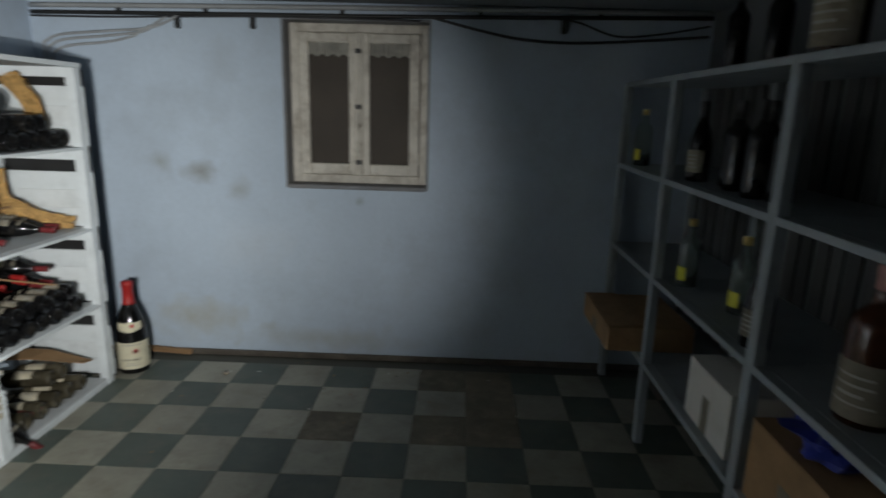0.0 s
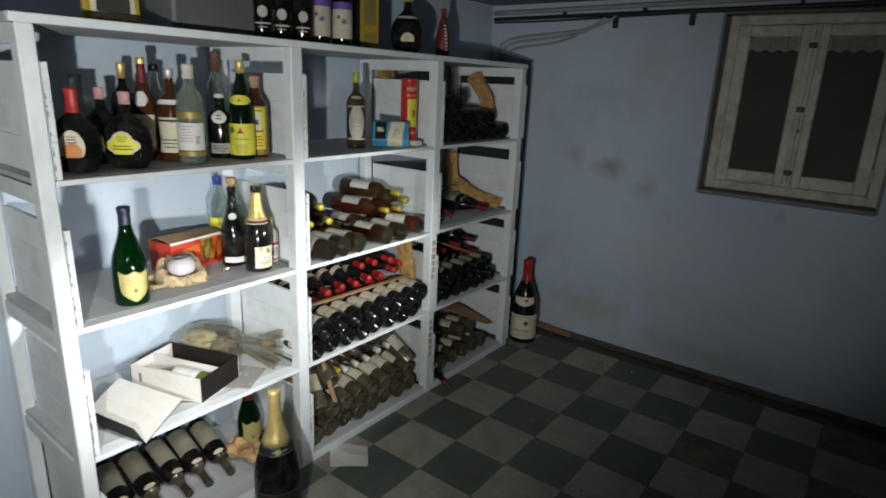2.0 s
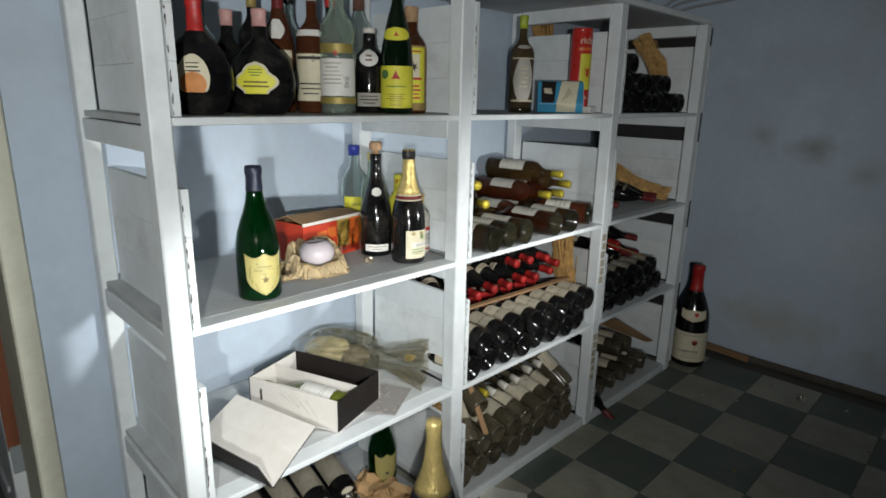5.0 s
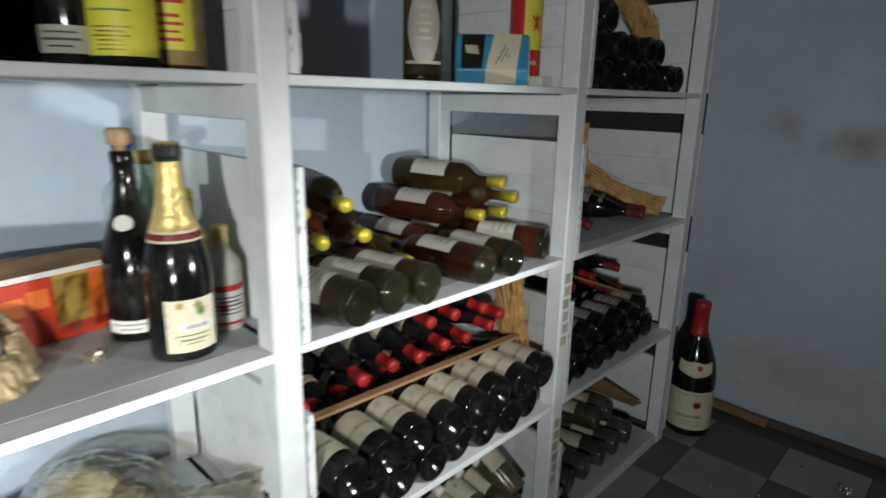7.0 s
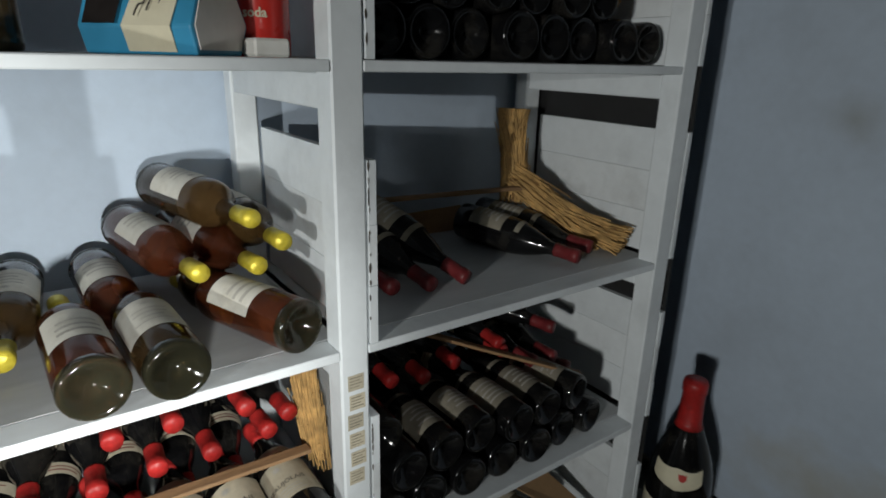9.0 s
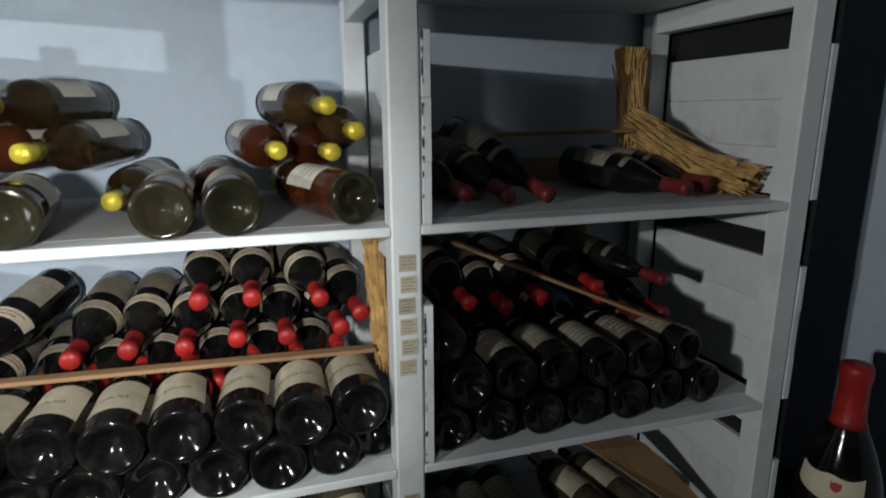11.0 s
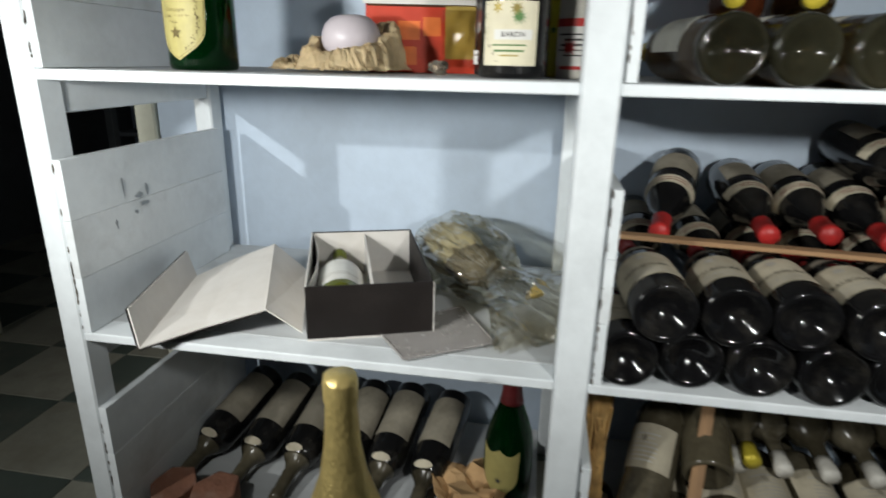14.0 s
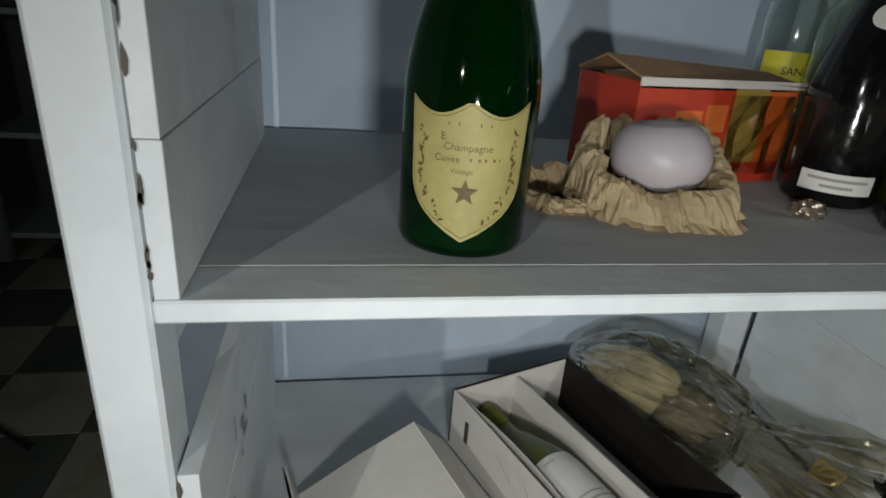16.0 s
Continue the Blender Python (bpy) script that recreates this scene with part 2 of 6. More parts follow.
def tube(points, radius, segs=8, bm=None):
    """A round pipe or cable through the points."""
    bm = bmesh.new() if bm is None else bm
    pts = [Vector(p) for p in points]
    rings = []
    for i, p in enumerate(pts):
        d = (pts[min(i + 1, len(pts) - 1)] - pts[max(i - 1, 0)]).normalized()
        u = d.orthogonal().normalized() if not rings else (last_u - d * last_u.dot(d)).normalized()
        last_u = u
        w = d.cross(u)
        rings.append([bm.verts.new(p + radius * (u * math.cos(a) + w * math.sin(a))) for a in (2 * math.pi * k / segs for k in range(segs))])
    for a, b in zip(rings, rings[1:]):
        for k in range(segs):
            bm.faces.new((a[k], a[(k + 1) % segs], b[(k + 1) % segs], b[k]))
    bm.faces.new(rings[0][::-1])
    bm.faces.new(rings[-1])
    return bm


def smooth_path(points, n=6):
    out = []
    pts = [Vector(p) for p in points]
    for i in range(len(pts) - 1):
        p0, p1, p2, p3 = pts[max(i - 1, 0)], pts[i], pts[i + 1], pts[min(i + 2, len(pts) - 1)]
        for k in range(n):
            t = k / n
            out.append(0.5 * ((2 * p1) + (p2 - p0) * t + (2 * p0 - 5 * p1 + 4 * p2 - p3) * t * t + (3 * p1 - p0 - 3 * p2 + p3) * t ** 3))
    out.append(pts[-1])
    return out


# ---- structure: the room ----
def structure(name, bm, material, label):
    return tagged(new(name, mesh_from(bm, name, material)), label, name.split("_")[0], kind="structure")


WX0, WX1, WZ0, WZ1 = -0.722, 0.05, 0.995, 1.868      # window opening
bm = box((-2.3, WIN_Y, 0), (WX0, WIN_Y + 0.3, CEIL))
box((WX1, WIN_Y, 0), (EAST + 0.2, WIN_Y + 0.3, CEIL), bm=bm)
box((WX0, WIN_Y, 0), (WX1, WIN_Y + 0.3, WZ0), bm=bm)
box((WX0, WIN_Y, WZ1), (WX1, WIN_Y + 0.3, CEIL), bm=bm)
structure("wall_north", bm, M_WALL_N, "pale blue plastered cellar wall with damp stains round the window")
DOOR_Y0, DOOR_Y1, DOOR_Z = -0.47, 0.26, 1.86
bm = box((BACK - 0.2, DOOR_Y1 + 0.05, 0), (BACK, WIN_Y, CEIL))
box((BACK - 0.2, SOUTH, 0), (BACK, DOOR_Y0 - 0.05, CEIL), bm=bm)
box((BACK - 0.2, DOOR_Y0 - 0.05, DOOR_Z + 0.05), (BACK, DOOR_Y1 + 0.05, CEIL), bm=bm)
structure("wall_west", bm, M_WALL, "pale blue plastered wall behind the wine shelves with a doorway")
# Dark wall colour keeps torch light from bouncing; the south wall is unseen.
structure("wall_east", box((EAST, SOUTH, 0), (EAST + 0.2, WIN_Y, CEIL)), M_DIM, "wall behind the grey rack, darkened to cut bounced light")
structure("wall_south", box((-4.2, SOUTH - 0.2, 0), (EAST + 0.2, SOUTH, CEIL)), M_DIM, "unseen wall closing the cellar, darkened to cut bounced light")
structure("wall_passage_west", box((-4.2, SOUTH, 0), (-4.0, 1.6, CEIL)), M_WALL, "dim plastered wall of the passage beyond the door")
structure("wall_passage_north", box((-4.0, 1.4, 0), (BACK - 0.2, 1.6, CEIL)), M_WALL, "dim plastered end wall of the passage")
structure("ceiling", box((-4.2, SOUTH - 0.2, CEIL), (EAST + 0.2, WIN_Y + 0.3, CEIL + 0.15)), M_CEIL, "low grey painted concrete cellar ceiling")
structure("floor", box((-4.2, SOUTH - 0.2, -0.15), (EAST + 0.2, WIN_Y + 0.3, -0.004)), M_GROUT, "grouted bed of the checkered tile floor")
bm = box((BACK + 0.002, WIN_Y - 0.022, 0), (EAST, WIN_Y - 0.001, 0.032), 0.004)
structure("baseboard", bm, M_BASE, "low dirty dark baseboard under the window wall")
bm = box((BACK + 0.001, DOOR_Y1 + 0.06, 0), (BACK + 0.022, 0.43, 0.05), 0.004)
structure("baseboard", bm, M_BASE, "short dark baseboard beside the doorway")


# ---- window ----
def window():
    w = tagged(thing("window_1", "old two-leaf wooden window with flaking cream paint and boarded panes", "window"), kind="structure")
    y0, y1 = WIN_Y + 0.11, WIN_Y + 0.16
    t = 0.012
    bm = box((WX0, WIN_Y + 0.002, WZ0), (WX0 + t, WIN_Y + 0.24, WZ1))
    box((WX1 - t, WIN_Y + 0.002, WZ0), (WX1, WIN_Y + 0.24, WZ1), bm=bm)
    box((WX0 + t, WIN_Y + 0.002, WZ1 - t), (WX1 - t, WIN_Y + 0.24, WZ1), bm=bm)
    part("reveal", bm, M_REVEAL, w, "grey plaster reveal")
    part("window_sill", box((WX0 + t, WIN_Y - 0.012, WZ0 - 0.004), (WX1 - t, WIN_Y + 0.24, WZ0 + 0.018), 0.005), M_REVEAL, w, "dirty sill")
    x0, x1, z0, z1 = WX0 + t, WX1 - t, WZ0 + 0.018, WZ1 - t
    f = 0.045
    for lo, hi in (((x0, y0, z0), (x0 + f, y1, z1)), ((x1 - f, y0, z0), (x1, y1, z1)), ((x0 + f, y0, z0), (x1 - f, y1, z0 + f)), ((x0 + f, y0, z1 - f), (x1 - f, y1, z1))):
        part("window_frame", box(lo, hi, 0.004), M_WINPAINT, w)
    mid = (x0 + x1) / 2
    for a, b in ((x0 + f + 0.003, mid - 0.002), (mid + 0.002, x1 - f - 0.003)):
        leaf = part("casement", box((a, y0 - 0.018, z0 + f), (a + 0.055, y0 + 0.02, z1 - f), 0.005), M_WINPAINT, w)
        za, zb = z0 + f + 0.003, z1 - f - 0.003
        part("stile", box((b - 0.055, y0 - 0.018, za), (b, y0 + 0.02, zb), 0.005), M_WINPAINT, leaf)
        part("rail", box((a + 0.055, y0 - 0.016, za), (b - 0.055, y0 + 0.02, za + 0.06), 0.005), M_WINPAINT, leaf)
        part("rail", box((a + 0.055, y0 - 0.016, zb - 0.05), (b - 0.055, y0 + 0.02, zb), 0.005), M_WINPAINT, leaf)
        part("pane", box((a + 0.055, y0 + 0.004, za + 0.06), (b - 0.055, y0 + 0.008, zb - 0.05)), M_BOARDED, leaf, "dark brown boarded pane")
        bm = bmesh.new()
        n = 26
        cols = []
        for i in range(n + 1):
            x = a + 0.055 + (b - a - 0.11) * i / n
            yy = y0 - 0.004 + 0.004 * math.sin(i * 2.1) * (0.6 + 0.4 * math.sin(i * 0.7))
            cols.append((bm.verts.new((x, yy, zb - 0.05)), bm.verts.new((x, yy - 0.002, zb - 0.115 + 0.006 * math.sin(i * 0.9)))))
        for p, q in zip(cols, cols[1:]):
            bm.faces.new((p[0], q[0], q[1], p[1]))
        bmesh.ops.solidify(bm, geom=bm.faces[:], thickness=0.0012)
        part("curtain_strip", bm, M_NET, leaf, "gathered yellowed net strip")
    part("cover_strip", box((mid - 0.022, y0 - 0.032, z0 + f), (mid + 0.022, y0 - 0.018, z1 - f), 0.005), M_WINPAINT, w)
    part("bolt_rod", tube([(mid, y0 - 0.038, z0 + f + 0.03), (mid, y0 - 0.038, z1 - f - 0.03)], 0.005), M_WINPAINT, w)
    handle = part("handle", lathe([(0, 0), (0.013, 0), (0.013, 0.012), (0.006, 0.02), (0.006, 0.03), (0, 0.03)], 12, m=pose(mid, y0 - 0.04, 1.33, 90)), M_BRASS, w, smooth=True)
    part("lever", box((mid - 0.007, y0 - 0.078, 1.31), (mid + 0.007, y0 - 0.066, 1.39), 0.003), M_WINPAINT, handle)
    for z in (z0 + 0.12, 1.43, z1 - 0.14):
        part("keeper", box((mid - 0.016, y0 - 0.046, z - 0.012), (mid + 0.016, y0 - 0.03, z + 0.012), 0.003), M_IRON, w)
    for x in (x0 + f, x1 - f):
        for z in (z0 + 0.14, z1 - 0.14):
            part("hinge", lathe([(0, -0.03), (0.007, -0.03), (0.007, 0.03), (0, 0.03)], 10, m=pose(x, y0 - 0.008, z)), M_WINPAINT, w)
    bm = box((WX0 - 0.3, WIN_Y + 0.3, WZ0 - 0.3), (WX1 + 0.3, WIN_Y + 0.34, WZ1))
    structure("wall_shaft", bm, M_BOARDED, "dark wall of the light shaft outside the window")


window()


# ---- doorway ----
def doorway():
    d = tagged(thing("door_1", "open panelled cellar door with bare red wood at its edge and cream frame", "door"), kind="structure")
    xa, xb = BACK - 0.215, BACK + 0.012
    for lo, hi in (((xa, DOOR_Y1, 0), (xb, DOOR_Y1 + 0.048, DOOR_Z)), ((xa, DOOR_Y0 - 0.048, 0), (xb, DOOR_Y0, DOOR_Z)), ((xa, DOOR_Y0 - 0.048, DOOR_Z), (xb, DOOR_Y1 + 0.048, DOOR_Z + 0.048))):
        part("door_frame", box(lo, hi, 0.004), M_CREAM, d, "cream painted frame")
    for lo, hi in (((xb - 0.008, DOOR_Y0 - 0.10, 0), (xb + 0.012, DOOR_Y0 - 0.05, DOOR_Z + 0.05)),):
        part("architrave", box(lo, hi, 0.004), M_CREAM, d)
    lx = xa - 0.006
    leaf = part("door_leaf", box((lx - 0.70, DOOR_Y1 - 0.028, 0.012), (lx - 0.004, DOOR_Y1 + 0.008, DOOR_Z - 0.01), 0.003), M_DOORWHITE, d, "pale painted leaf")
    part("leaf_edge", box((lx - 0.004, DOOR_Y1 - 0.027, 0.33), (lx, DOOR_Y1 + 0.007, 0.99), 0.001), M_REDWOOD, leaf, "bare reddish wood where the paint is gone")
    part("leaf_edge", box((lx - 0.004, DOOR_Y1 - 0.027, 0.012), (lx, DOOR_Y1 + 0.007, 0.325), 0.001), M_WHITE_END, leaf)
    part("leaf_edge", box((lx - 0.004, DOOR_Y1 - 0.027, 0.995), (lx, DOOR_Y1 + 0.007, DOOR_Z - 0.012), 0.001), M_WHITE_END, leaf)
    for z in (0.3, 1.02, 1.6):
        part("hinge", box((lx, DOOR_Y1 - 0.024, z - 0.04), (lx + 0.004, DOOR_Y1 + 0.004, z + 0.04), 0.001), M_RACKPAINT, d)
    for z0, z1 in ((0.15, 0.75), (0.95, 1.7)):
        for lo, hi in (((lx - 0.6, DOOR_Y1 - 0.036, z0), (lx - 0.1, DOOR_Y1 - 0.028, z0 + 0.02)), ((lx - 0.6, DOOR_Y1 - 0.036, z1), (lx - 0.1, DOOR_Y1 - 0.028, z1 + 0.02))):
            part("moulding", box(lo, hi, 0.003), M_DOORWHITE, leaf)


doorway()


# ---- pipes and cables under the ceiling ----
def run(name, label, pts, r, material, clips=()):
    p = thing(name, label, "pipe" if "pipe" in name else "cable")
    part("run", tube(smooth_path(pts), r), material, p, smooth=True)
    for c in clips:
        part("clip", box((c[0] - 0.008, c[1], c[2] - r - 0.006), (c[0] + 0.008, WIN_Y - 0.0005, c[2] + r + 0.006), 0.002), M_IRON, p)


Y = WIN_Y - 0.03
run("water_pipe", "grey painted pipe clipped along the wall under the ceiling", [(-2.0, Y, 1.892), (-1.0, Y, 1.905), (0, Y, 1.915), (1.45, Y, 1.925)], 0.012, M_PIPE, [(x, Y, 1.9 + 0.01 * x) for x in (-1.55, -1.1, -0.4, 0.3, 0.9)])
run("water_pipe", "thin darker pipe running below the first one", [(-2.0, Y, 1.858), (-1.0, Y, 1.868), (0, Y, 1.877), (1.45, Y, 1.902)], 0.010, M_IRON)
run("cable", "dark cable sagging along the top of the wall", [(-2.0, Y, 1.84), (-1.6, Y, 1.842), (-1.2, Y, 1.852), (-0.7, Y, 1.862), (0.0, Y, 1.858)], 0.005, M_CABLE)
run("cable", "black cable sagging away from the window corner", [(0.03, Y, 1.882), (0.28, Y, 1.823), (0.5, Y, 1.783), (0.74, Y, 1.770), (1.0, Y, 1.781), (1.44, Y, 1.815)], 0.007, M_CABLE)
run("cable", "thin dark cable looped below the pipes", [(0.6, Y, 1.888), (0.78, Y, 1.870), (0.98, Y, 1.808), (1.2, Y, 1.822), (1.44, Y, 1.865)], 0.005, M_CABLE)
for top, bend, low, x_end in (((-1.23, 1.868), (-1.40, 1.792), 1.765, -1.955), ((-1.30, 1.850), (-1.43, 1.775), 1.742, -1.935), ((-1.38, 1.805), (-1.48, 1.752), 1.712, -1.915)):
    run("cable", "grey cable bending down behind the shelves", [(top[0], Y, top[1]), (top[0] - 0.06, Y, (top[1] + bend[1]) / 2), (bend[0], Y, bend[1]), (-1.62, Y, low + 0.008), (x_end + 0.11, Y, low - 0.012), (x_end + 0.03, Y, low - 0.04), (x_end, Y, low - 0.10), (x_end, Y, 1.3)], 0.0065, M_PIPE)
for x, z in ((-1.25, 1.832), (-0.86, 1.838), (0.72, 1.85)):
    tagged(part("wall_bracket", box((x - 0.012, WIN_Y - 0.03, z - 0.035), (x + 0.012, WIN_Y, z + 0.03), 0.004), M_IRON), "small dark iron pipe bracket on the wall", "bracket")


# ---- the white wine shelves ----
def shelving():
    s = thing("wooden_shelving", "white painted wooden wine shelves with three bays and plank dividers", "shelving")
    for y0, y1 in POSTS:
        part("post", box((FRONT - 0.045, y0, 0), (FRONT, y1, TOP_Z - 0.022), 0.003), M_WHITE, s, "worn white front post")
        part("post", box((DEPTH_X - 0.03, y0, 0), (DEPTH_X + 0.012, y1, TOP_Z - 0.022), 0.003), M_WHITE, s)
        for z in (LEVEL_D, LEVEL_C, LEVEL_B, LEVEL_A):
            tall = 0.265 if z < LEVEL_A else 0.275
            n = 3
            gap = 0.0005
            off = 0.0
            for k in range(n):
                za, zb = z + 0.001 + tall * k / n, z + 0.001 + tall * (k + 1) / n - gap
                off = random.uniform(-0.0006, 0.0006)
                part("divider_plank", box((DEPTH_X + 0.016, y1 + 0.0024 + max(0, off), za), (FRONT + 0.001 - abs(off) * 2, y1 + 0.0155 + off, zb), 0.0005), M_WHITE_END if k == 1 else M_WHITE, s)
            up = {LEVEL_D: LEVEL_C, LEVEL_C: LEVEL_B, LEVEL_B: LEVEL_A, LEVEL_A: TOP_Z - 0.004}[z]
            part("side_rail", box((DEPTH_X + 0.014, y0 + 0.004, up - 0.062), (FRONT - 0.047, y1 - 0.004, up - 0.0165), 0.002), M_WHITE, s)
    for y0, y1 in BAYS:
        for z in (LEVEL_C, LEVEL_B, LEVEL_A):
            b = part("shelf_board", box((DEPTH_X - 0.03, y0 - 0.03, z - 0.014), (FRONT - 0.0462, y1 + 0.03, z), 0.001), M_BOARD, s, "dusty grey shelf board")
            part("front_edge", box((FRONT - 0.046, y0 - 0.001, z - 0.0145), (FRONT, y1 + 0.001, z - 0.0002), 0.0015), M_WHITE, b, "white painted front edge")
        b = part("shelf_board", box((DEPTH_X - 0.03, y0, 0.016), (FRONT - 0.012, y1, LEVEL_D), 0.001), M_BOARD, s, "dusty bottom board")
        part("front_edge", box((FRONT - 0.0118, y0, 0.0), (FRONT - 0.004, y1, LEVEL_D - 0.006), 0.001), M_WHITE, b)
    b = part("top_board", box((DEPTH_X - 0.03, POSTS[0][0] - 0.01, TOP_Z - 0.0215), (FRONT - 0.016, POSTS[3][1] + 0.008, TOP_Z), 0.002), M_BOARD, s, "top board")
    part("front_edge", box((FRONT - 0.0158, POSTS[0][0] - 0.01, TOP_Z - 0.0218), (FRONT + 0.002, POSTS[3][1] + 0.008, TOP_Z - 0.0002), 0.002), M_WHITE, b, "white painted front edge")
    # Added near-black sheet: stands in for the shadow band right of the last post.
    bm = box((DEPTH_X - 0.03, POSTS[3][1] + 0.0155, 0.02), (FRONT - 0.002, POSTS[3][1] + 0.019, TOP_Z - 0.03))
    part("end_board", bm, M_IRON, s, "dark sheet standing in for the shadow beside the last post")
    rnd = random.Random(12)
    for (y0, y1), z in itertools.product(POSTS[:3], (LEVEL_D, LEVEL_C, LEVEL_B, LEVEL_A)):
        bm = bmesh.new()
        for k in range(15):
            zc, yc = z + rnd.uniform(0.004, 0.262), y1 + 0.0024 + abs(rnd.gauss(0, 0.0008))
            w, h, n = rnd.uniform(0.0006, 0.0022), rnd.uniform(0.0015, 0.010), 7
            ring = [(yc + w * rnd.uniform(0.5, 1.2) * math.cos(2 * math.pi * i / n), zc + h * rnd.uniform(0.5, 1.2) * math.sin(2 * math.pi * i / n)) for i in range(n)]
            bm.faces.new([bm.verts.new((FRONT + 0.0014, max(y1 + 0.0012, p), q)) for p, q in ring])
        part("chipped_paint", bm, M_BASE, s, "dark chips where the paint has flaked")["kind"] = "stuff"
    bm = bmesh.new()
    for x, z, dx, dz in ((-1.665, 0.640, 0.003, 0.024), (-1.700, 0.618, 0.012, 0.006), (-1.712, 0.603, 0.016, 0.005), (-1.722, 0.626, 0.005, 0.013), (-1.640, 0.585, 0.004, 0.009), (-1.690, 0.592, 0.006, 0.005)):
        ring = [(x + dx * rnd.uniform(0.4, 1.1) * math.cos(2 * math.pi * i / 9), z + dz * rnd.uniform(0.4, 1.1) * math.sin(2 * math.pi * i / 9)) for i in range(9)]
        bm.faces.new([bm.verts.new((p, POSTS[0][1] + 0.0168, q)) for p, q in ring])
    part("scuff_marks", bm, M_RACKPAINT, s, "grey scuffs on the white planks")["kind"] = "stuff"
    return s


shelving()


# ---- the grey rack along the other wall ----
RX = 1.04
def grey_rack():
    s = thing("slatted_rack", "painted rack with thin posts and slatted back, colours darkened for its dim side", "rack")
    ys = [3.02, 2.335, 1.485, 0.70]
    for y in ys:
        part("post", box((RX, y - 0.022, 0), (RX + 0.035, y + 0.022, 1.565), 0.003), M_RACKPAINT, s)
        part("post", box((EAST - 0.045, y - 0.022, 0), (EAST - 0.012, y + 0.022, 1.565), 0.003), M_RACKPAINT, s)
    for z in (0.385, 0.770, 1.185, 1.585):
        for a, b in zip(ys, ys[1:]):
            bd = part("shelf_board", box((RX + 0.036, b + 0.001, z - 0.02), (EAST - 0.012, a - 0.001, z), 0.002), M_RACKPAINT, s)
            part("front_edge", box((RX, b + 0.0225 if z < 1.5 else b, z - 0.022), (RX + 0.0355, a - 0.0225 if z < 1.5 else a, z), 0.002), M_RACKPAINT, bd)
    # Slat colour carries the gloom at the back of the rack.
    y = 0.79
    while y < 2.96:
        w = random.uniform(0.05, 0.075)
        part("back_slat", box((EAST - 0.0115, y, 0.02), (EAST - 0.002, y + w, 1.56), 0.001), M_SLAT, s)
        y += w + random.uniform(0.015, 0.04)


grey_rack()


# ---- materials of the bottles and small things ----
G_DARK = mat("dark_bottle_glass", (0.006, 0.006, 0.0065), 0.11, vary=0.3, scale=11, fine=120, bump=0.03, dirt=(0.075, 0.068, 0.055), dirt_amount=0.30, rough_vary=0.08)
G_DUSTY = mat("dusty_bottle_glass", (0.055, 0.047, 0.030), 0.2, vary=0.3, scale=7, fine=90, bump=0.03, dirt=(0.18, 0.158, 0.112), dirt_amount=0.6, rough_vary=0.12, spread=0.3)
G_GREEN = mat("green_bottle_glass", (0.005, 0.105, 0.020), 0.05, vary=0.05, bump=0.0, trans=0.93, ior=1.3, rough_vary=0.03)
G_DEEPGREEN = mat("deep_green_glass", (0.003, 0.010, 0.004), 0.08, vary=0.2, bump=0.02, dirt=(0.03, 0.035, 0.025), dirt_amount=0.25)
G_CLEAR = mat("clear_glass", (0.86, 0.93, 0.90), 0.05, vary=0.03, bump=0.0, trans=0.96, ior=1.35, rough_vary=0.03)
G_PALEGREEN = mat("pale_green_glass", (0.78, 0.90, 0.80), 0.06, vary=0.05, bump=0.0, trans=0.9, ior=1.35, rough_vary=0.03)
G_AMBER = mat("amber_wine_glass", (0.125, 0.070, 0.024), 0.08, vary=0.3, scale=8, fine=80, bump=0.03, dirt=(0.15, 0.14, 0.11), dirt_amount=0.18, trans=0.82, ior=1.33, spread=0.35)
G_ROSE = mat("rose_wine_glass", (0.21, 0.055, 0.022), 0.08, vary=0.25, scale=8, fine=80, bump=0.03, dirt=(0.17, 0.14, 0.11), dirt_amount=0.2, trans=0.8, ior=1.33, spread=0.25)
G_TAWNY = mat("tawny_wine_glass", (0.105, 0.075, 0.038), 0.10, vary=0.25, scale=8, fine=80, bump=0.03, dirt=(0.20, 0.18, 0.14), dirt_amount=0.4, trans=0.5, ior=1.33)
C_LIME = mat("lime_capsule", (0.40, 0.50, 0.05), 0.45, vary=0.15, scale=30, bump=0.2)
G_BASE = mat("bottle_foot_glass", (0.17, 0.165, 0.10), 0.08, vary=0.3, scale=12, bump=0.03, dirt=(0.10, 0.095, 0.07), dirt_amount=0.2, trans=0.9, ior=1.4, spread=0.3)
G_OLIVE = mat("olive_glass", (0.16, 0.18, 0.025), 0.1, vary=0.2, trans=0.35, bump=0.0)
G_BROWN = mat("brown_spirit_glass", (0.085, 0.028, 0.012), 0.08, vary=0.2, trans=0.3, bump=0.0)
C_RED = mat("red_capsule", (0.42, 0.022, 0.020), 0.42, vary=0.2, scale=30, fine=120, bump=0.25, dirt=(0.15, 0.03, 0.03), dirt_amount=0.4, spread=0.15)
C_DARKRED = mat("dark_red_capsule", (0.16, 0.020, 0.022), 0.45, vary=0.2, scale=30, bump=0.2)
C_YELLOW = mat("yellow_foil_capsule", (0.62, 0.50, 0.05), 0.35, metal=0.35, vary=0.2, scale=40, fine=150, bump=0.4)
C_GOLD = mat("gold_foil", (0.80, 0.62, 0.24), 0.34, metal=0.55, vary=0.12, scale=30, fine=140, bump=0.6, rough_vary=0.12)
C_WHITE = mat("white_capsule", (0.66, 0.64, 0.58), 0.5, vary=0.12, scale=30, bump=0.2, dirt=(0.35, 0.32, 0.26), dirt_amount=0.5)
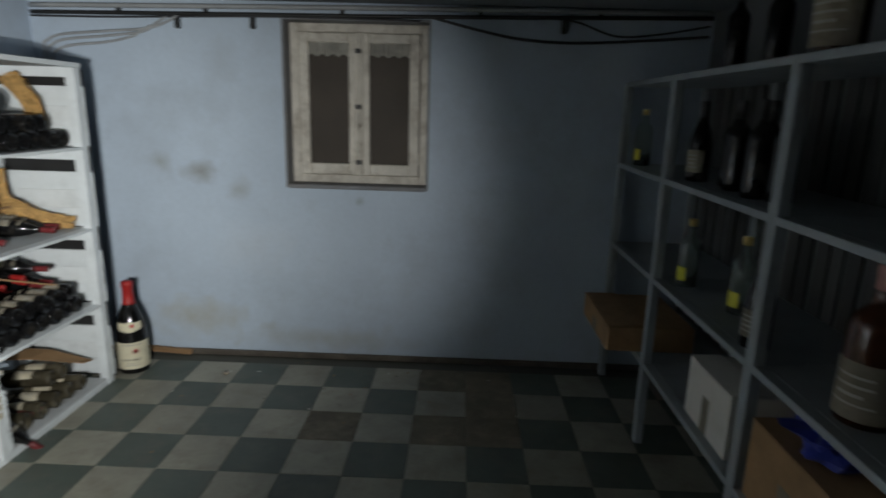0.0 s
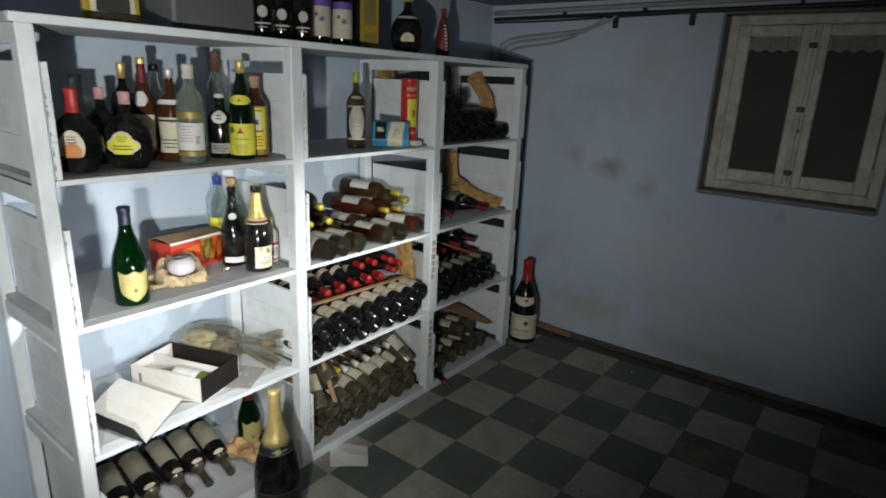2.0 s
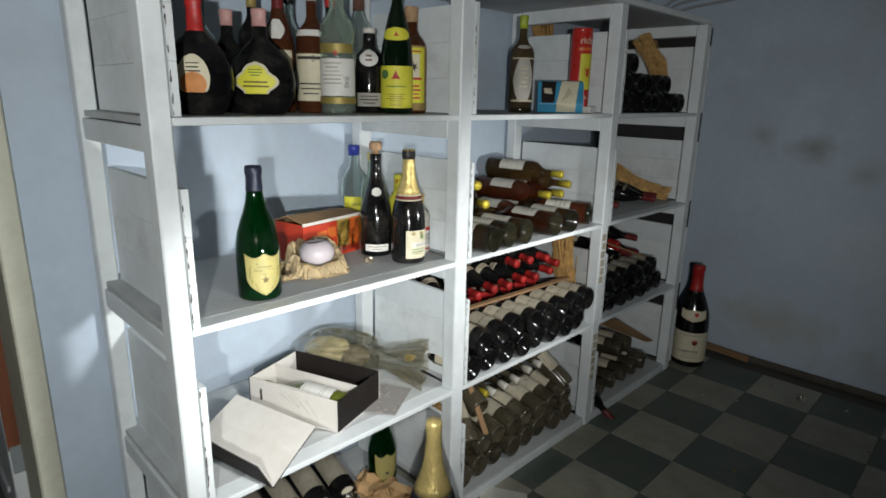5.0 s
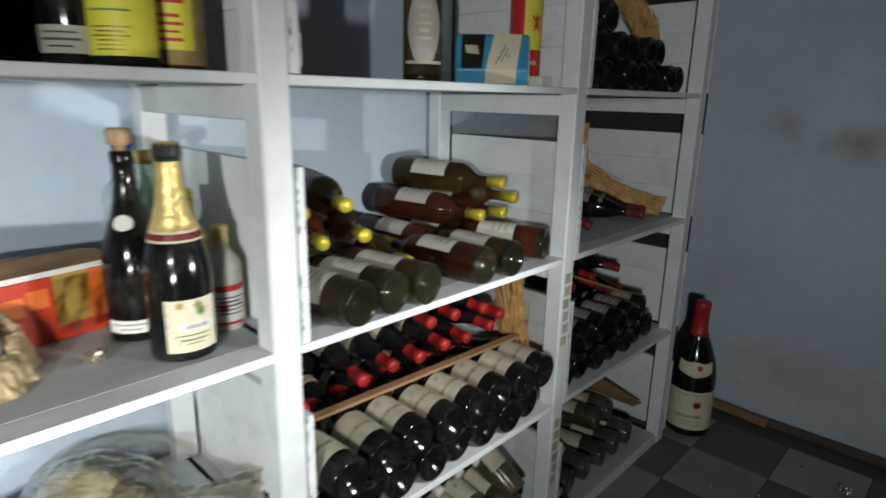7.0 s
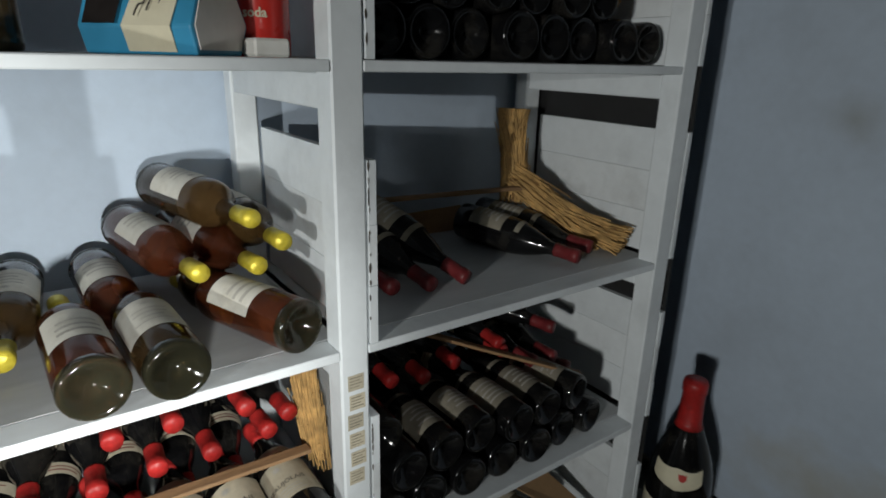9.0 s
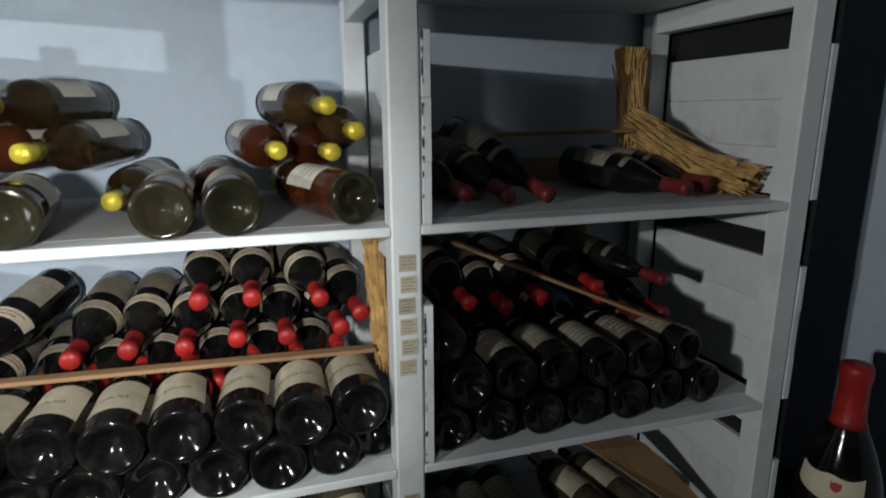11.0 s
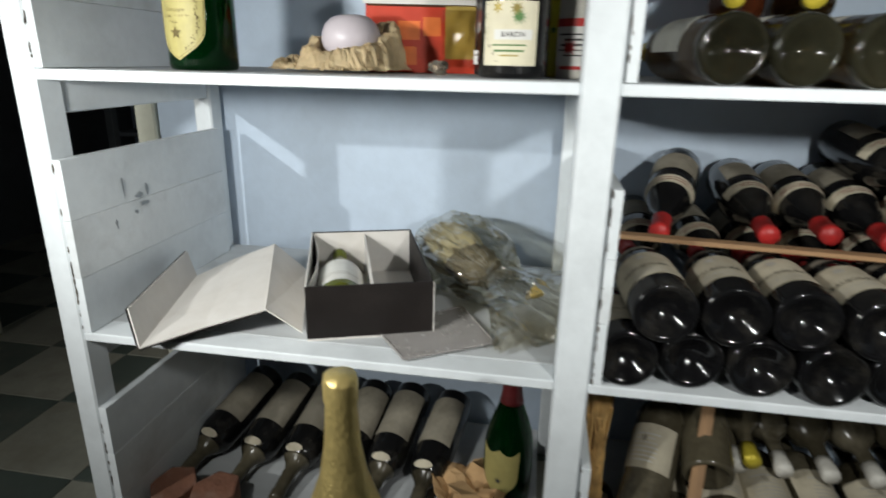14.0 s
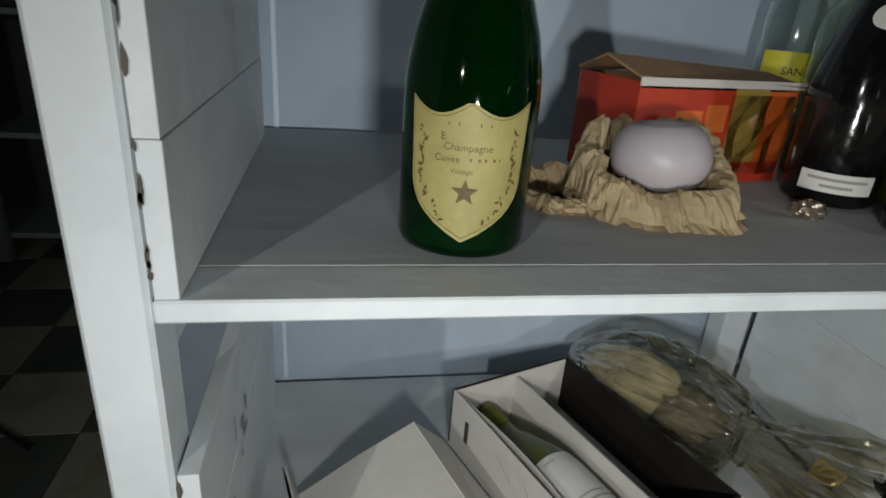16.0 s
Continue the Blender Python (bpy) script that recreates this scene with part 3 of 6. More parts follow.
C_PINK = mat("pink_capsule", (0.55, 0.30, 0.28), 0.5, vary=0.12, scale=30, bump=0.2)
C_BLACK = mat("black_capsule", (0.015, 0.015, 0.017), 0.4, vary=0.2)
C_BLUE = mat("blue_cap", (0.035, 0.05, 0.32), 0.4, vary=0.15)
C_BROWN = mat("brown_cap", (0.15, 0.075, 0.055), 0.5, vary=0.2)
C_CORK = mat("cork", (0.46, 0.29, 0.17), 0.8, vary=0.25, scale=60, bump=0.5)
L_OLD = mat("aged_label_paper", (0.50, 0.45, 0.34), 0.75, vary=0.14, scale=14, fine=80, bump=0.15, dirt=(0.26, 0.22, 0.15), dirt_amount=0.6, spread=0.16)
L_PALE = mat("faded_label_paper", (0.56, 0.54, 0.48), 0.7, vary=0.10, scale=14, fine=80, bump=0.12, dirt=(0.34, 0.31, 0.25), dirt_amount=0.5, spread=0.12)
L_DUST = mat("dusty_dimmed_label_paper", (0.25, 0.225, 0.175), 0.8, vary=0.2, scale=14, fine=80, bump=0.15, dirt=(0.15, 0.13, 0.09), dirt_amount=0.7, spread=0.25)
L_CREAM = mat("cream_label_paper", (0.66, 0.61, 0.45), 0.65, vary=0.08, scale=14, dirt=(0.45, 0.38, 0.24), dirt_amount=0.3)
L_WHITE = mat("white_label_paper", (0.72, 0.71, 0.67), 0.65, vary=0.07, scale=14, dirt=(0.5, 0.48, 0.42), dirt_amount=0.3)
L_YELLOW = mat("yellow_label_paper", (0.70, 0.66, 0.06), 0.55, vary=0.08, scale=14)
L_SHIELD = mat("olive_gold_label", (0.38, 0.33, 0.12), 0.55, vary=0.10, scale=30, fine=160)
L_ORANGE = mat("orange_label_print", (0.60, 0.24, 0.07), 0.6, vary=0.15, scale=40)
L_GREY = mat("grey_label_paper", (0.40, 0.38, 0.34), 0.7, vary=0.12, scale=20)
INK = mat("dark_ink", (0.05, 0.045, 0.04), 0.7, vary=0.2, bump=0)
INK_RED = mat("red_ink", (0.46, 0.035, 0.03), 0.6, vary=0.15, bump=0)
INK_GREEN = mat("green_ink", (0.09, 0.20, 0.06), 0.6, vary=0.2, bump=0)
INK_GOLD = mat("gold_ink", (0.32, 0.25, 0.07), 0.5, metal=0.3, vary=0.2, bump=0)
INK_BROWN = mat("brown_gold_ink", (0.13, 0.095, 0.025), 0.55, vary=0.2, bump=0)
INK_PURPLE = mat("purple_ink", (0.13, 0.06, 0.30), 0.6, vary=0.1, bump=0)
INK_SILVER = mat("silver_ink", (0.62, 0.62, 0.62), 0.4, metal=0.4, vary=0.1, bump=0)
STRAW = mat("straw", (0.24, 0.125, 0.042), 0.8, vary=0.35, scale=10, fine=60, bump=0.5, stretch=(12, 12, 1), dirt=(0.22, 0.11, 0.035), dirt_amount=0.6)
STRAW_BITS = mat("straw_stalks", (0.54, 0.33, 0.12), 0.8, vary=0.3, scale=30, bump=0.3)
LATH = mat("rough_lath", (0.34, 0.20, 0.10), 0.75, vary=0.25, scale=6, fine=50, stretch=(6, 0.6, 6), bump=0.4, dirt=(0.15, 0.09, 0.05), dirt_amount=0.5)
CARD = mat("brown_cardboard", (0.36, 0.22, 0.11), 0.8, vary=0.12, scale=8, fine=70, bump=0.25, dirt=(0.2, 0.12, 0.06), dirt_amount=0.5)
CARDTAN = mat("tan_pulp_card", (0.52, 0.33, 0.16), 0.8, vary=0.15, scale=10, bump=0.4)
BOXWHITE = mat("white_box_card", (0.68, 0.65, 0.61), 0.6, vary=0.05, scale=7, dirt=(0.5, 0.46, 0.4), dirt_amount=0.35)
BOXBLACK = mat("black_brown_card", (0.012, 0.009, 0.008), 0.6, vary=0.15, scale=8, dirt=(0.03, 0.025, 0.022), dirt_amount=0.35, spec=0.3)
FOIL_DARK = mat("dark_blue_foil", (0.03, 0.035, 0.06), 0.4, metal=0.3, vary=0.2, scale=30)
PALE_CONTENT = mat("pale_gift_filling", (0.56, 0.51, 0.35), 0.7, vary=0.25, scale=16, bump=0.4)
KRAFT = mat("crumpled_kraft_paper", (0.70, 0.56, 0.34), 0.65, vary=0.16, scale=25, fine=120, bump=0.5)
OPAL = mat("opal_glass", (0.46, 0.415, 0.44), 0.42, vary=0.04, scale=8, bump=0.02)


def film_material(name, tint, relief=0.95):
    """Crinkled clear wrapping film: see-through, with sharp glints on its creases."""
    m = bpy.data.materials.new(name)
    m.use_nodes = True
    nt = m.node_tree
    nt.nodes.remove(nt.nodes["Principled BSDF"])
    tc = nt.nodes.new("ShaderNodeTexCoord")
    wrinkle = nt.nodes.new("ShaderNodeTexNoise")
    wrinkle.inputs["Scale"].default_value, wrinkle.inputs["Detail"].default_value, wrinkle.inputs["Distortion"].default_value = 14, 3, 0.8
    crease = nt.nodes.new("ShaderNodeTexVoronoi")
    crease.feature = "DISTANCE_TO_EDGE"
    crease.inputs["Scale"].default_value = 20
    warp = nt.nodes.new("ShaderNodeVectorMath")
    warp.operation = "MULTIPLY_ADD"
    warp.inputs[1].default_value = (0.05, 0.05, 0.05)
    nt.links.new(tc.outputs["Object"], wrinkle.inputs["Vector"])
    nt.links.new(wrinkle.outputs["Color"], warp.inputs[0])
    nt.links.new(tc.outputs["Object"], warp.inputs[2])
    nt.links.new(warp.outputs[0], crease.inputs["Vector"])
    both = nt.nodes.new("ShaderNodeMath")
    both.operation = "MULTIPLY_ADD"
    both.inputs[1].default_value = 1.6
    nt.links.new(crease.outputs["Distance"], both.inputs[0])
    nt.links.new(wrinkle.outputs["Fac"], both.inputs[2])
    bump = nt.nodes.new("ShaderNodeBump")
    bump.inputs["Strength"].default_value, bump.inputs["Distance"].default_value = relief, 0.005
    nt.links.new(both.outputs[0], bump.inputs["Height"])
    clear = nt.nodes.new("ShaderNodeBsdfTransparent")
    clear.inputs["Color"].default_value = (*tint, 1)
    gloss = nt.nodes.new("ShaderNodeBsdfGlossy")
    gloss.inputs["Roughness"].default_value = 0.06
    nt.links.new(bump.outputs["Normal"], gloss.inputs["Normal"])
    fres = nt.nodes.new("ShaderNodeLayerWeight")
    fres.inputs["Blend"].default_value = 0.36
    nt.links.new(bump.outputs["Normal"], fres.inputs["Normal"])
    mix = nt.nodes.new("ShaderNodeMixShader")
    nt.links.new(fres.outputs["Facing"], mix.inputs["Fac"])
    nt.links.new(clear.outputs["BSDF"], mix.inputs[1])
    nt.links.new(gloss.outputs["BSDF"], mix.inputs[2])
    nt.links.new(mix.outputs["Shader"], nt.nodes["Material Output"].inputs["Surface"])
    return m


CELLO = film_material("cellophane", (0.86, 0.83, 0.74))
WINDOW_FILM = film_material("carton_window_film", (0.95, 0.93, 0.88), 0.06)
PLASTIC = mat("clear_plastic_sheet", (0.55, 0.52, 0.50), 0.25, vary=0.06, bump=0.1, trans=0.5, ior=1.2)
FOIL = mat("crumpled_foil", (0.60, 0.52, 0.42), 0.25, metal=0.9, vary=0.3, scale=60, bump=0.8)
BRICK = mat("red_brown_brick", (0.235, 0.105, 0.065), 0.85, vary=0.2, scale=12, fine=70, bump=0.6, dirt=(0.35, 0.25, 0.2), dirt_amount=0.5)
CAN_RED = mat("red_printed_tin", (0.55, 0.030, 0.022), 0.3, vary=0.08, scale=10, coat=0.3, bump=0.02)
BLUEPACK = mat("blue_printed_card", (0.04, 0.27, 0.46), 0.4, vary=0.12, scale=10, bump=0.05)
SILVERBOX = mat("dark_silver_case", (0.16, 0.165, 0.17), 0.4, metal=0.4, vary=0.12, scale=6)
GOLDBOX = mat("ochre_gift_carton", (0.42, 0.29, 0.03), 0.5, vary=0.1, scale=10)
REDBOX = mat("red_printed_carton", (0.50, 0.045, 0.018), 0.4, vary=0.15, scale=10)
ORANGEBOX = mat("orange_printed_carton", (0.72, 0.17, 0.035), 0.4, vary=0.15, scale=10)
MUSTARD = mat("mustard_printed_carton", (0.42, 0.30, 0.07), 0.4, vary=0.15, scale=10)
SCRAP = mat("scrap_paper", (0.66, 0.65, 0.58), 0.75, vary=0.08, scale=12, bump=0.3)
WICKER = mat("woven_straw_cover", (0.36, 0.25, 0.10), 0.8, vary=0.25, scale=40, fine=140, bump=0.8)


# ---- bottles ----
def pieces_of(me):
    """How many separate pieces a mesh is made of."""
    up = list(range(len(me.vertices)))

    def top(i):
        while up[i] != i:
            up[i] = up[up[i]]
            i = up[i]
        return i

    for e in me.edges:
        up[top(e.vertices[0])] = top(e.vertices[1])
    return len({top(i) for i in range(len(up))})


def profile_of(style, h, r):
    """Outer radius and height of a bottle, from the middle of its foot to its lip."""
    n = r * 0.325
    foot = [(0.0, 0.085 * h), (r * 0.20, 0.080 * h), (r * 0.50, 0.045 * h), (r * 0.76, 0.008 * h), (r * 0.86, 0.0), (r * 0.96, 0.006 * h), (r, 0.024 * h)]
    if style == "bordeaux":
        mid = [(r, 0.30 * h), (r, 0.58 * h), (r * 0.97, 0.63 * h), (r * 0.84, 0.675 * h), (r * 0.62, 0.71 * h), (r * 0.44, 0.74 * h), (n, 0.78 * h), (n * 0.96, 0.93 * h)]
    elif style == "burgundy":
        mid = [(r, 0.25 * h), (r, 0.44 * h), (r * 0.96, 0.50 * h), (r * 0.86, 0.57 * h), (r * 0.70, 0.645 * h), (r * 0.54, 0.71 * h), (n * 1.1, 0.775 * h), (n, 0.84 * h), (n * 0.97, 0.94 * h)]
    elif style == "champagne":
        mid = [(r, 0.22 * h), (r, 0.37 * h), (r * 0.97, 0.43 * h), (r * 0.88, 0.51 * h), (r * 0.72, 0.595 * h), (r * 0.55, 0.67 * h), (r * 0.42, 0.75 * h), (r * 0.355, 0.83 * h), (r * 0.33, 0.93 * h)]
    elif style == "jeroboam":
        mid = [(r, 0.22 * h), (r, 0.39 * h), (r * 0.96, 0.45 * h), (r * 0.86, 0.52 * h), (r * 0.70, 0.60 * h), (r * 0.53, 0.67 * h), (r * 0.35, 0.75 * h), (r * 0.265, 0.83 * h), (r * 0.225, 0.93 * h)]
    elif style == "hock":
        mid = [(r, 0.20 * h), (r, 0.42 * h), (r * 0.93, 0.52 * h), (r * 0.76, 0.63 * h), (r * 0.56, 0.74 * h), (n, 0.85 * h), (n * 0.95, 0.95 * h)]
    elif style == "flask":
        foot = [(0.0, 0.01 * h), (r * 0.45, 0.004 * h), (r * 0.58, 0.0), (r * 0.66, 0.012 * h)]
        mid = [(r * 0.80, 0.08 * h), (r * 0.95, 0.19 * h), (r, 0.30 * h), (r * 0.96, 0.42 * h), (r * 0.82, 0.53 * h), (r * 0.58, 0.62 * h), (r * 0.34, 0.685 * h), (r * 0.22, 0.74 * h), (r * 0.195, 0.93 * h)]
    else:
        mid = [(r, 0.35 * h), (r, 0.62 * h), (r * 0.95, 0.665 * h), (r * 0.78, 0.71 * h), (r * 0.55, 0.75 * h), (r * 0.42, 0.79 * h), (r * 0.38, 0.94 * h)]
    last = mid[-1][0]
    lip = [(last * 1.10, 0.945 * h), (last * 1.10, 0.985 * h), (last * 1.0, h), (last * 0.6, h), (0, h)]
    return foot + mid + lip


def radius_at(prof, z):
    best = 0
    for (r0, z0), (r1, z1) in zip(prof[5:], prof[6:]):
        if z0 <= z <= z1 and z1 > z0:
            best = max(best, r0 + (r1 - r0) * (z - z0) / (z1 - z0))
    return best


def wrap(prof, z0, z1, half, lift=0.0006, squash=1.0, centre=0.0, shape=None, nz=16, na=12, thick=True):
    """A paper or print that follows the bottle's side, facing local +x. shape(u, v) in -1..1 trims it."""
    bm = bmesh.new()
    grid = {}
    for i in range(na + 1):
        for j in range(nz + 1):
            u, v = 2 * i / na - 1, 2 * j / nz - 1
            if shape:
                u, v = shape(u, v)
            a, z = radians(centre + half * u), (z0 + z1) / 2 + (z1 - z0) / 2 * v
            rr = radius_at(prof, z) + lift
            grid[i, j] = bm.verts.new((rr * math.cos(a) * squash, rr * math.sin(a), z))
    for i in range(na):
        for j in range(nz):
            bm.faces.new((grid[i, j], grid[i + 1, j], grid[i + 1, j + 1], grid[i, j + 1]))
    return bm


def oval(u, v):
    k = math.sqrt(max(0.0, 1 - v * v * 0.98))
    return u * k, v


def shield(u, v):
    w = 0.94 + 0.06 * v if v > 0.0 else math.cos(0.5 * math.pi * min(1.0, -v) ** 1.35) * 0.925 + 0.015
    top = 1.0 - 0.20 * abs(math.sin(u * math.pi))
    return u * w, (v * top if v > 0 else v)


def quatrefoil(u, v):
    k = max(math.sqrt(max(0.0, 1 - (v / 0.56) ** 2)), 0.58 * math.sqrt(max(0.0, 1 - ((abs(v) - 0.44) / 0.56) ** 2)))
    return u * max(0.05, k), v


def diamond(u, v):
    return u * (1 - 0.55 * abs(v) ** 1.5), v


def bars(prof, z0, z1, half, n, lift=0.0011, squash=1.0, centre=0.0, seed=1):
    """Lines of print that cannot be read, as plain bars."""
    rnd = random.Random(seed)
    bm = bmesh.new()
    for k in range(n):
        z = z1 - (z1 - z0) * (k + 0.5) / n
        hh = (z1 - z0) / n * rnd.uniform(0.12, 0.22)
        a = half * rnd.uniform(0.45, 0.95)
        seg = max(6, int(a / 4))
        low, high = [], []
        for i in range(seg + 1):
            ang = radians(centre + a * (2 * i / seg - 1))
            for zz, row in ((z - hh, low), (z + hh, high)):
                rr = radius_at(prof, zz) + lift
                row.append(bm.verts.new((rr * math.cos(ang) * squash, rr * math.sin(ang), zz)))
        for i in range(seg):
            bm.faces.new((low[i], low[i + 1], high[i + 1], high[i]))
    return bm


def words(text, size, prof=None, z=0.0, lift=0.0012, centre=0.0, bold=0.0, squash=1.0):
    """Lettering; with a profile it is bent round the bottle, facing local +x, centred at height z."""
    cu = bpy.data.curves.new("lettering", "FONT")
    cu.body, cu.size, cu.align_x, cu.align_y, cu.resolution_u, cu.offset = text, size, "CENTER", "CENTER", 2, bold
    ob = new("lettering", cu)
    bpy.context.view_layer.update()
    me = bpy.data.meshes.new_from_object(ob.evaluated_get(bpy.context.evaluated_depsgraph_get()))
    bpy.data.objects.remove(ob)
    bpy.data.curves.remove(cu)
    bm = bmesh.new()
    bm.from_mesh(me)
    bpy.data.meshes.remove(me)
    if prof is not None:
        for v in bm.verts:
            rr = radius_at(prof, z + v.co.y) + lift
            a = v.co.x / rr + radians(centre)
            v.co = Vector((rr * math.cos(a) * squash, rr * math.sin(a), z + v.co.y))
    return bm


def star(prof, z, size, lift=0.0012, points=5, squash=1.0, centre=0.0):
    bm = bmesh.new()
    rr = radius_at(prof, z) + lift
    vs = []
    for k in range(points * 2):
        q = size * (1 if k % 2 == 0 else 0.42)
        a = math.pi / 2 + math.pi * k / points
        b = q * math.cos(a) / rr + radians(centre)
        vs.append(bm.verts.new((rr * math.cos(b) * squash, rr * math.sin(b), z + q * math.sin(a))))
    mid = bm.verts.new((rr * math.cos(radians(centre)) * squash, rr * math.sin(radians(centre)), z))
    for a, b in zip(vs, vs[1:] + vs[:1]):
        bm.faces.new((mid, a, b))
    return bm


def sprigs(prof, z0, z1, half, n, side=1, seed=1, lift=0.0024, squash=1.0):
    """A printed garland of small leaves that climbs one edge of a shield label."""
    rnd = random.Random(seed)
    bm = bmesh.new()
    for k in range(n):
        f = min(1.0, max(0.0, (k + rnd.uniform(-0.3, 0.3)) / (n - 1)))
        z = z0 + (z1 - z0) * f
        ang = side * half * (0.42 + 0.58 * min(1.0, f * 2.2) ** 0.7) + rnd.uniform(-3.0, 3.0)
        size, tilt = rnd.uniform(0.0010, 0.0021), rnd.uniform(0, math.pi)
        vs = []
        for p, q in ((1.5, 0), (0.3, 0.55), (-1.2, 0), (0.3, -0.55)):
            u, v = size * (p * math.cos(tilt) - q * math.sin(tilt)), size * (p * math.sin(tilt) + q * math.cos(tilt))
            rr = radius_at(prof, z + v) + lift
            b = u / rr + radians(ang)
            vs.append(bm.verts.new((rr * math.cos(b) * squash, rr * math.sin(b), z + v)))
        bm.faces.new(vs)
    return bm


class Kind:
    """A kind of bottle: built once with its parts, then copied."""

    def __init__(self, label, style, h, r, glass, capsule=None, cap_from=0.8, labels=(), prints=(), squash=1.0, segs=24, hollow=False, group="", category="bottle", cap_lift=0.0009, name="wine_bottle", foot=None):
        self.args = (label, style, h, r, glass, capsule, cap_from, labels, prints, squash, segs, hollow, category, cap_lift, name, foot)
        self.group, self.first, self.h, self.r = group, None, h, r

    def build(self):
        label, style, h, r, glass, capsule, cap_from, labels, prints, squash, segs, hollow, category, cap_lift, name, foot = self.args
        t = thing(name, label, category, group=self.group)
        prof = profile_of(style, h, r)
        sq = Matrix.Diagonal((squash, 1, 1, 1))
        wall = list(prof)
        if hollow:
            inner = [(max(0.0, q - 0.003), z + (0.006 if i < 6 else 0.0)) for i, (q, z) in enumerate(prof[:-4])]
            wall = prof[:-2] + [(prof[-3][0] * 0.62, h)] + [(q, z) for q, z in reversed(inner) if q > 0] + [(0, inner[0][1])]
        body = part("glass", lathe(wall, segs, m=sq), glass, t, smooth=True)
        if foot is not None:
            fp = [(0.0, 0.0845 * h)] + [(q, z - 0.0006) for q, z in prof[1:7]] + [(r * 1.004, 0.05 * h), (r * 0.995, 0.052 * h)]
            part("foot", lathe(fp, segs, m=sq), foot, t, smooth=True)
        if capsule is not None:
            zs = sorted({cap_from * h} | {z for q, z in prof if z > cap_from * h})
            cp = [(radius_at(prof, zs[0] + 1e-5) + 0.0002, zs[0])] + [(radius_at(prof, z) + cap_lift, z) for z in zs if z < 0.986 * h] + [(prof[-3][0] + cap_lift, h + 0.0008), (0, h + 0.0014)]
            part("capsule", lathe(cp, segs, m=sq), capsule, t, smooth=True)
        for k, lab in enumerate(labels):
            z0, z1, half, material = lab[:4]
            p = part("label", wrap(prof, z0 * h, z1 * h, half, lift=0.0004 + 0.005 * r + 0.00025 * k, na=max(12, int(half / 3)), squash=squash, shape=lab[4] if len(lab) > 4 else None, centre=lab[5] if len(lab) > 5 else 0), material, t, smooth=True)
        for make, material in prints:
            lines = part("print", make(prof, h), material, t)
            if pieces_of(lines.data) > 1:
                lines["kind"] = "stuff"
        return t

    def put(self, m):
        if self.first is None:
            self.first = self.build()
            self.first.matrix_basis = m
            return self.first
        return copy_thing(self.first, m)

    def stand(self, x, y, z, turn=0.0, lean=0.0):
        return self.put(pose(x, y, z + 0.0005, 0, lean, turn))

    def lie(self, base, to, roll=0.0):
        """Lying with the middle of its foot at base, its axis towards to, its label up (turned by roll)."""
        b, d = Vector(base), (Vector(to) - Vector(base)).normalized()
        up = (Vector((0, 0, 1)) - d * d.z).normalized()
        side = d.cross(up)
        a = radians(roll)
        x = up * math.cos(a) + side * math.sin(a)
        y = d.cross(x)
        return self.put(Matrix(((x.x, y.x, d.x, b.x), (x.y, y.y, d.y, b.y), (x.z, y.z, d.z, b.z), (0, 0, 0, 1))))


def P(kind, *a, **k):
    """A print for a kind, worked out when its profile is known."""
    if kind == "words":
        text, size, zf = a
        return lambda prof, h: words(text, size, prof, zf * h, **k)
    if kind == "bars":
        z0, z1, half, n = a
        return lambda prof, h: bars(prof, z0 * h, z1 * h, half, n, **k)
    if kind == "sprigs":
        z0, z1, half, n = a
        return lambda prof, h: sprigs(prof, z0 * h, z1 * h, half, n, **k)
    if kind == "star":
        zf, size = a
        return lambda prof, h: star(prof, zf * h, size, **k)
    z0, z1, half = a
    return lambda prof, h: wrap(prof, z0 * h, z1 * h, half, lift=0.0015, **k)


RED_LYING = Kind("dusty red wine bottle with aged cream label and red capsule", "burgundy", 0.29, 0.0415, G_DARK, C_RED, 0.80,
                 [(0.13, 0.42, 78, L_OLD), (0.50, 0.57, 62, L_DUST)],
                 [(P("words", "BEAUJOLAIS", 0.0125, 0.245), INK), (P("star", 0.36, 0.010, points=12), L_GREY), (P("bars", 0.145, 0.21, 55, 3, seed=4), L_GREY)], group="red-capped bottles stacked on the shelves")
RED_COLLAR = Kind("dusty dark wine bottle with neck collar label and red capsule", "burgundy", 0.29, 0.0405, G_DARK, C_RED, 0.83,
                  [(0.50, 0.575, 100, L_OLD), (0.14, 0.40, 70, L_DUST)],
                  [(P("bars", 0.515, 0.56, 80, 2, seed=9), C_DARKRED)], group="red-capped bottles stacked on the shelves")
BARE_DARK = Kind("dark dusty wine bottle lying without a label", "bordeaux", 0.29, 0.0385, G_DARK, C_BLACK, 0.82, group="dark bottles stacked on the shelves")
DULL_RED = Kind("dark wine bottle with grey dusty label and dull red capsule", "burgundy", 0.29, 0.040, G_DARK, C_DARKRED, 0.82,
                [(0.14, 0.42, 72, L_DUST), (0.52, 0.56, 60, L_DUST)], [(P("bars", 0.18, 0.38, 50, 5, seed=2), L_GREY)], group="dark bottles stacked on the shelves")
AMBER = Kind("clear bottle of amber wine with faded label and yellow capsule", "bordeaux", 0.30, 0.0385, G_AMBER, C_YELLOW, 0.86,
             [(0.20, 0.52, 72, L_PALE)], [(P("bars", 0.25, 0.42, 42, 4, seed=3), L_GREY), (P("star", 0.46, 0.008, points=9), L_GREY)], foot=G_BASE, group="yellow-capped bottles on the middle shelf")
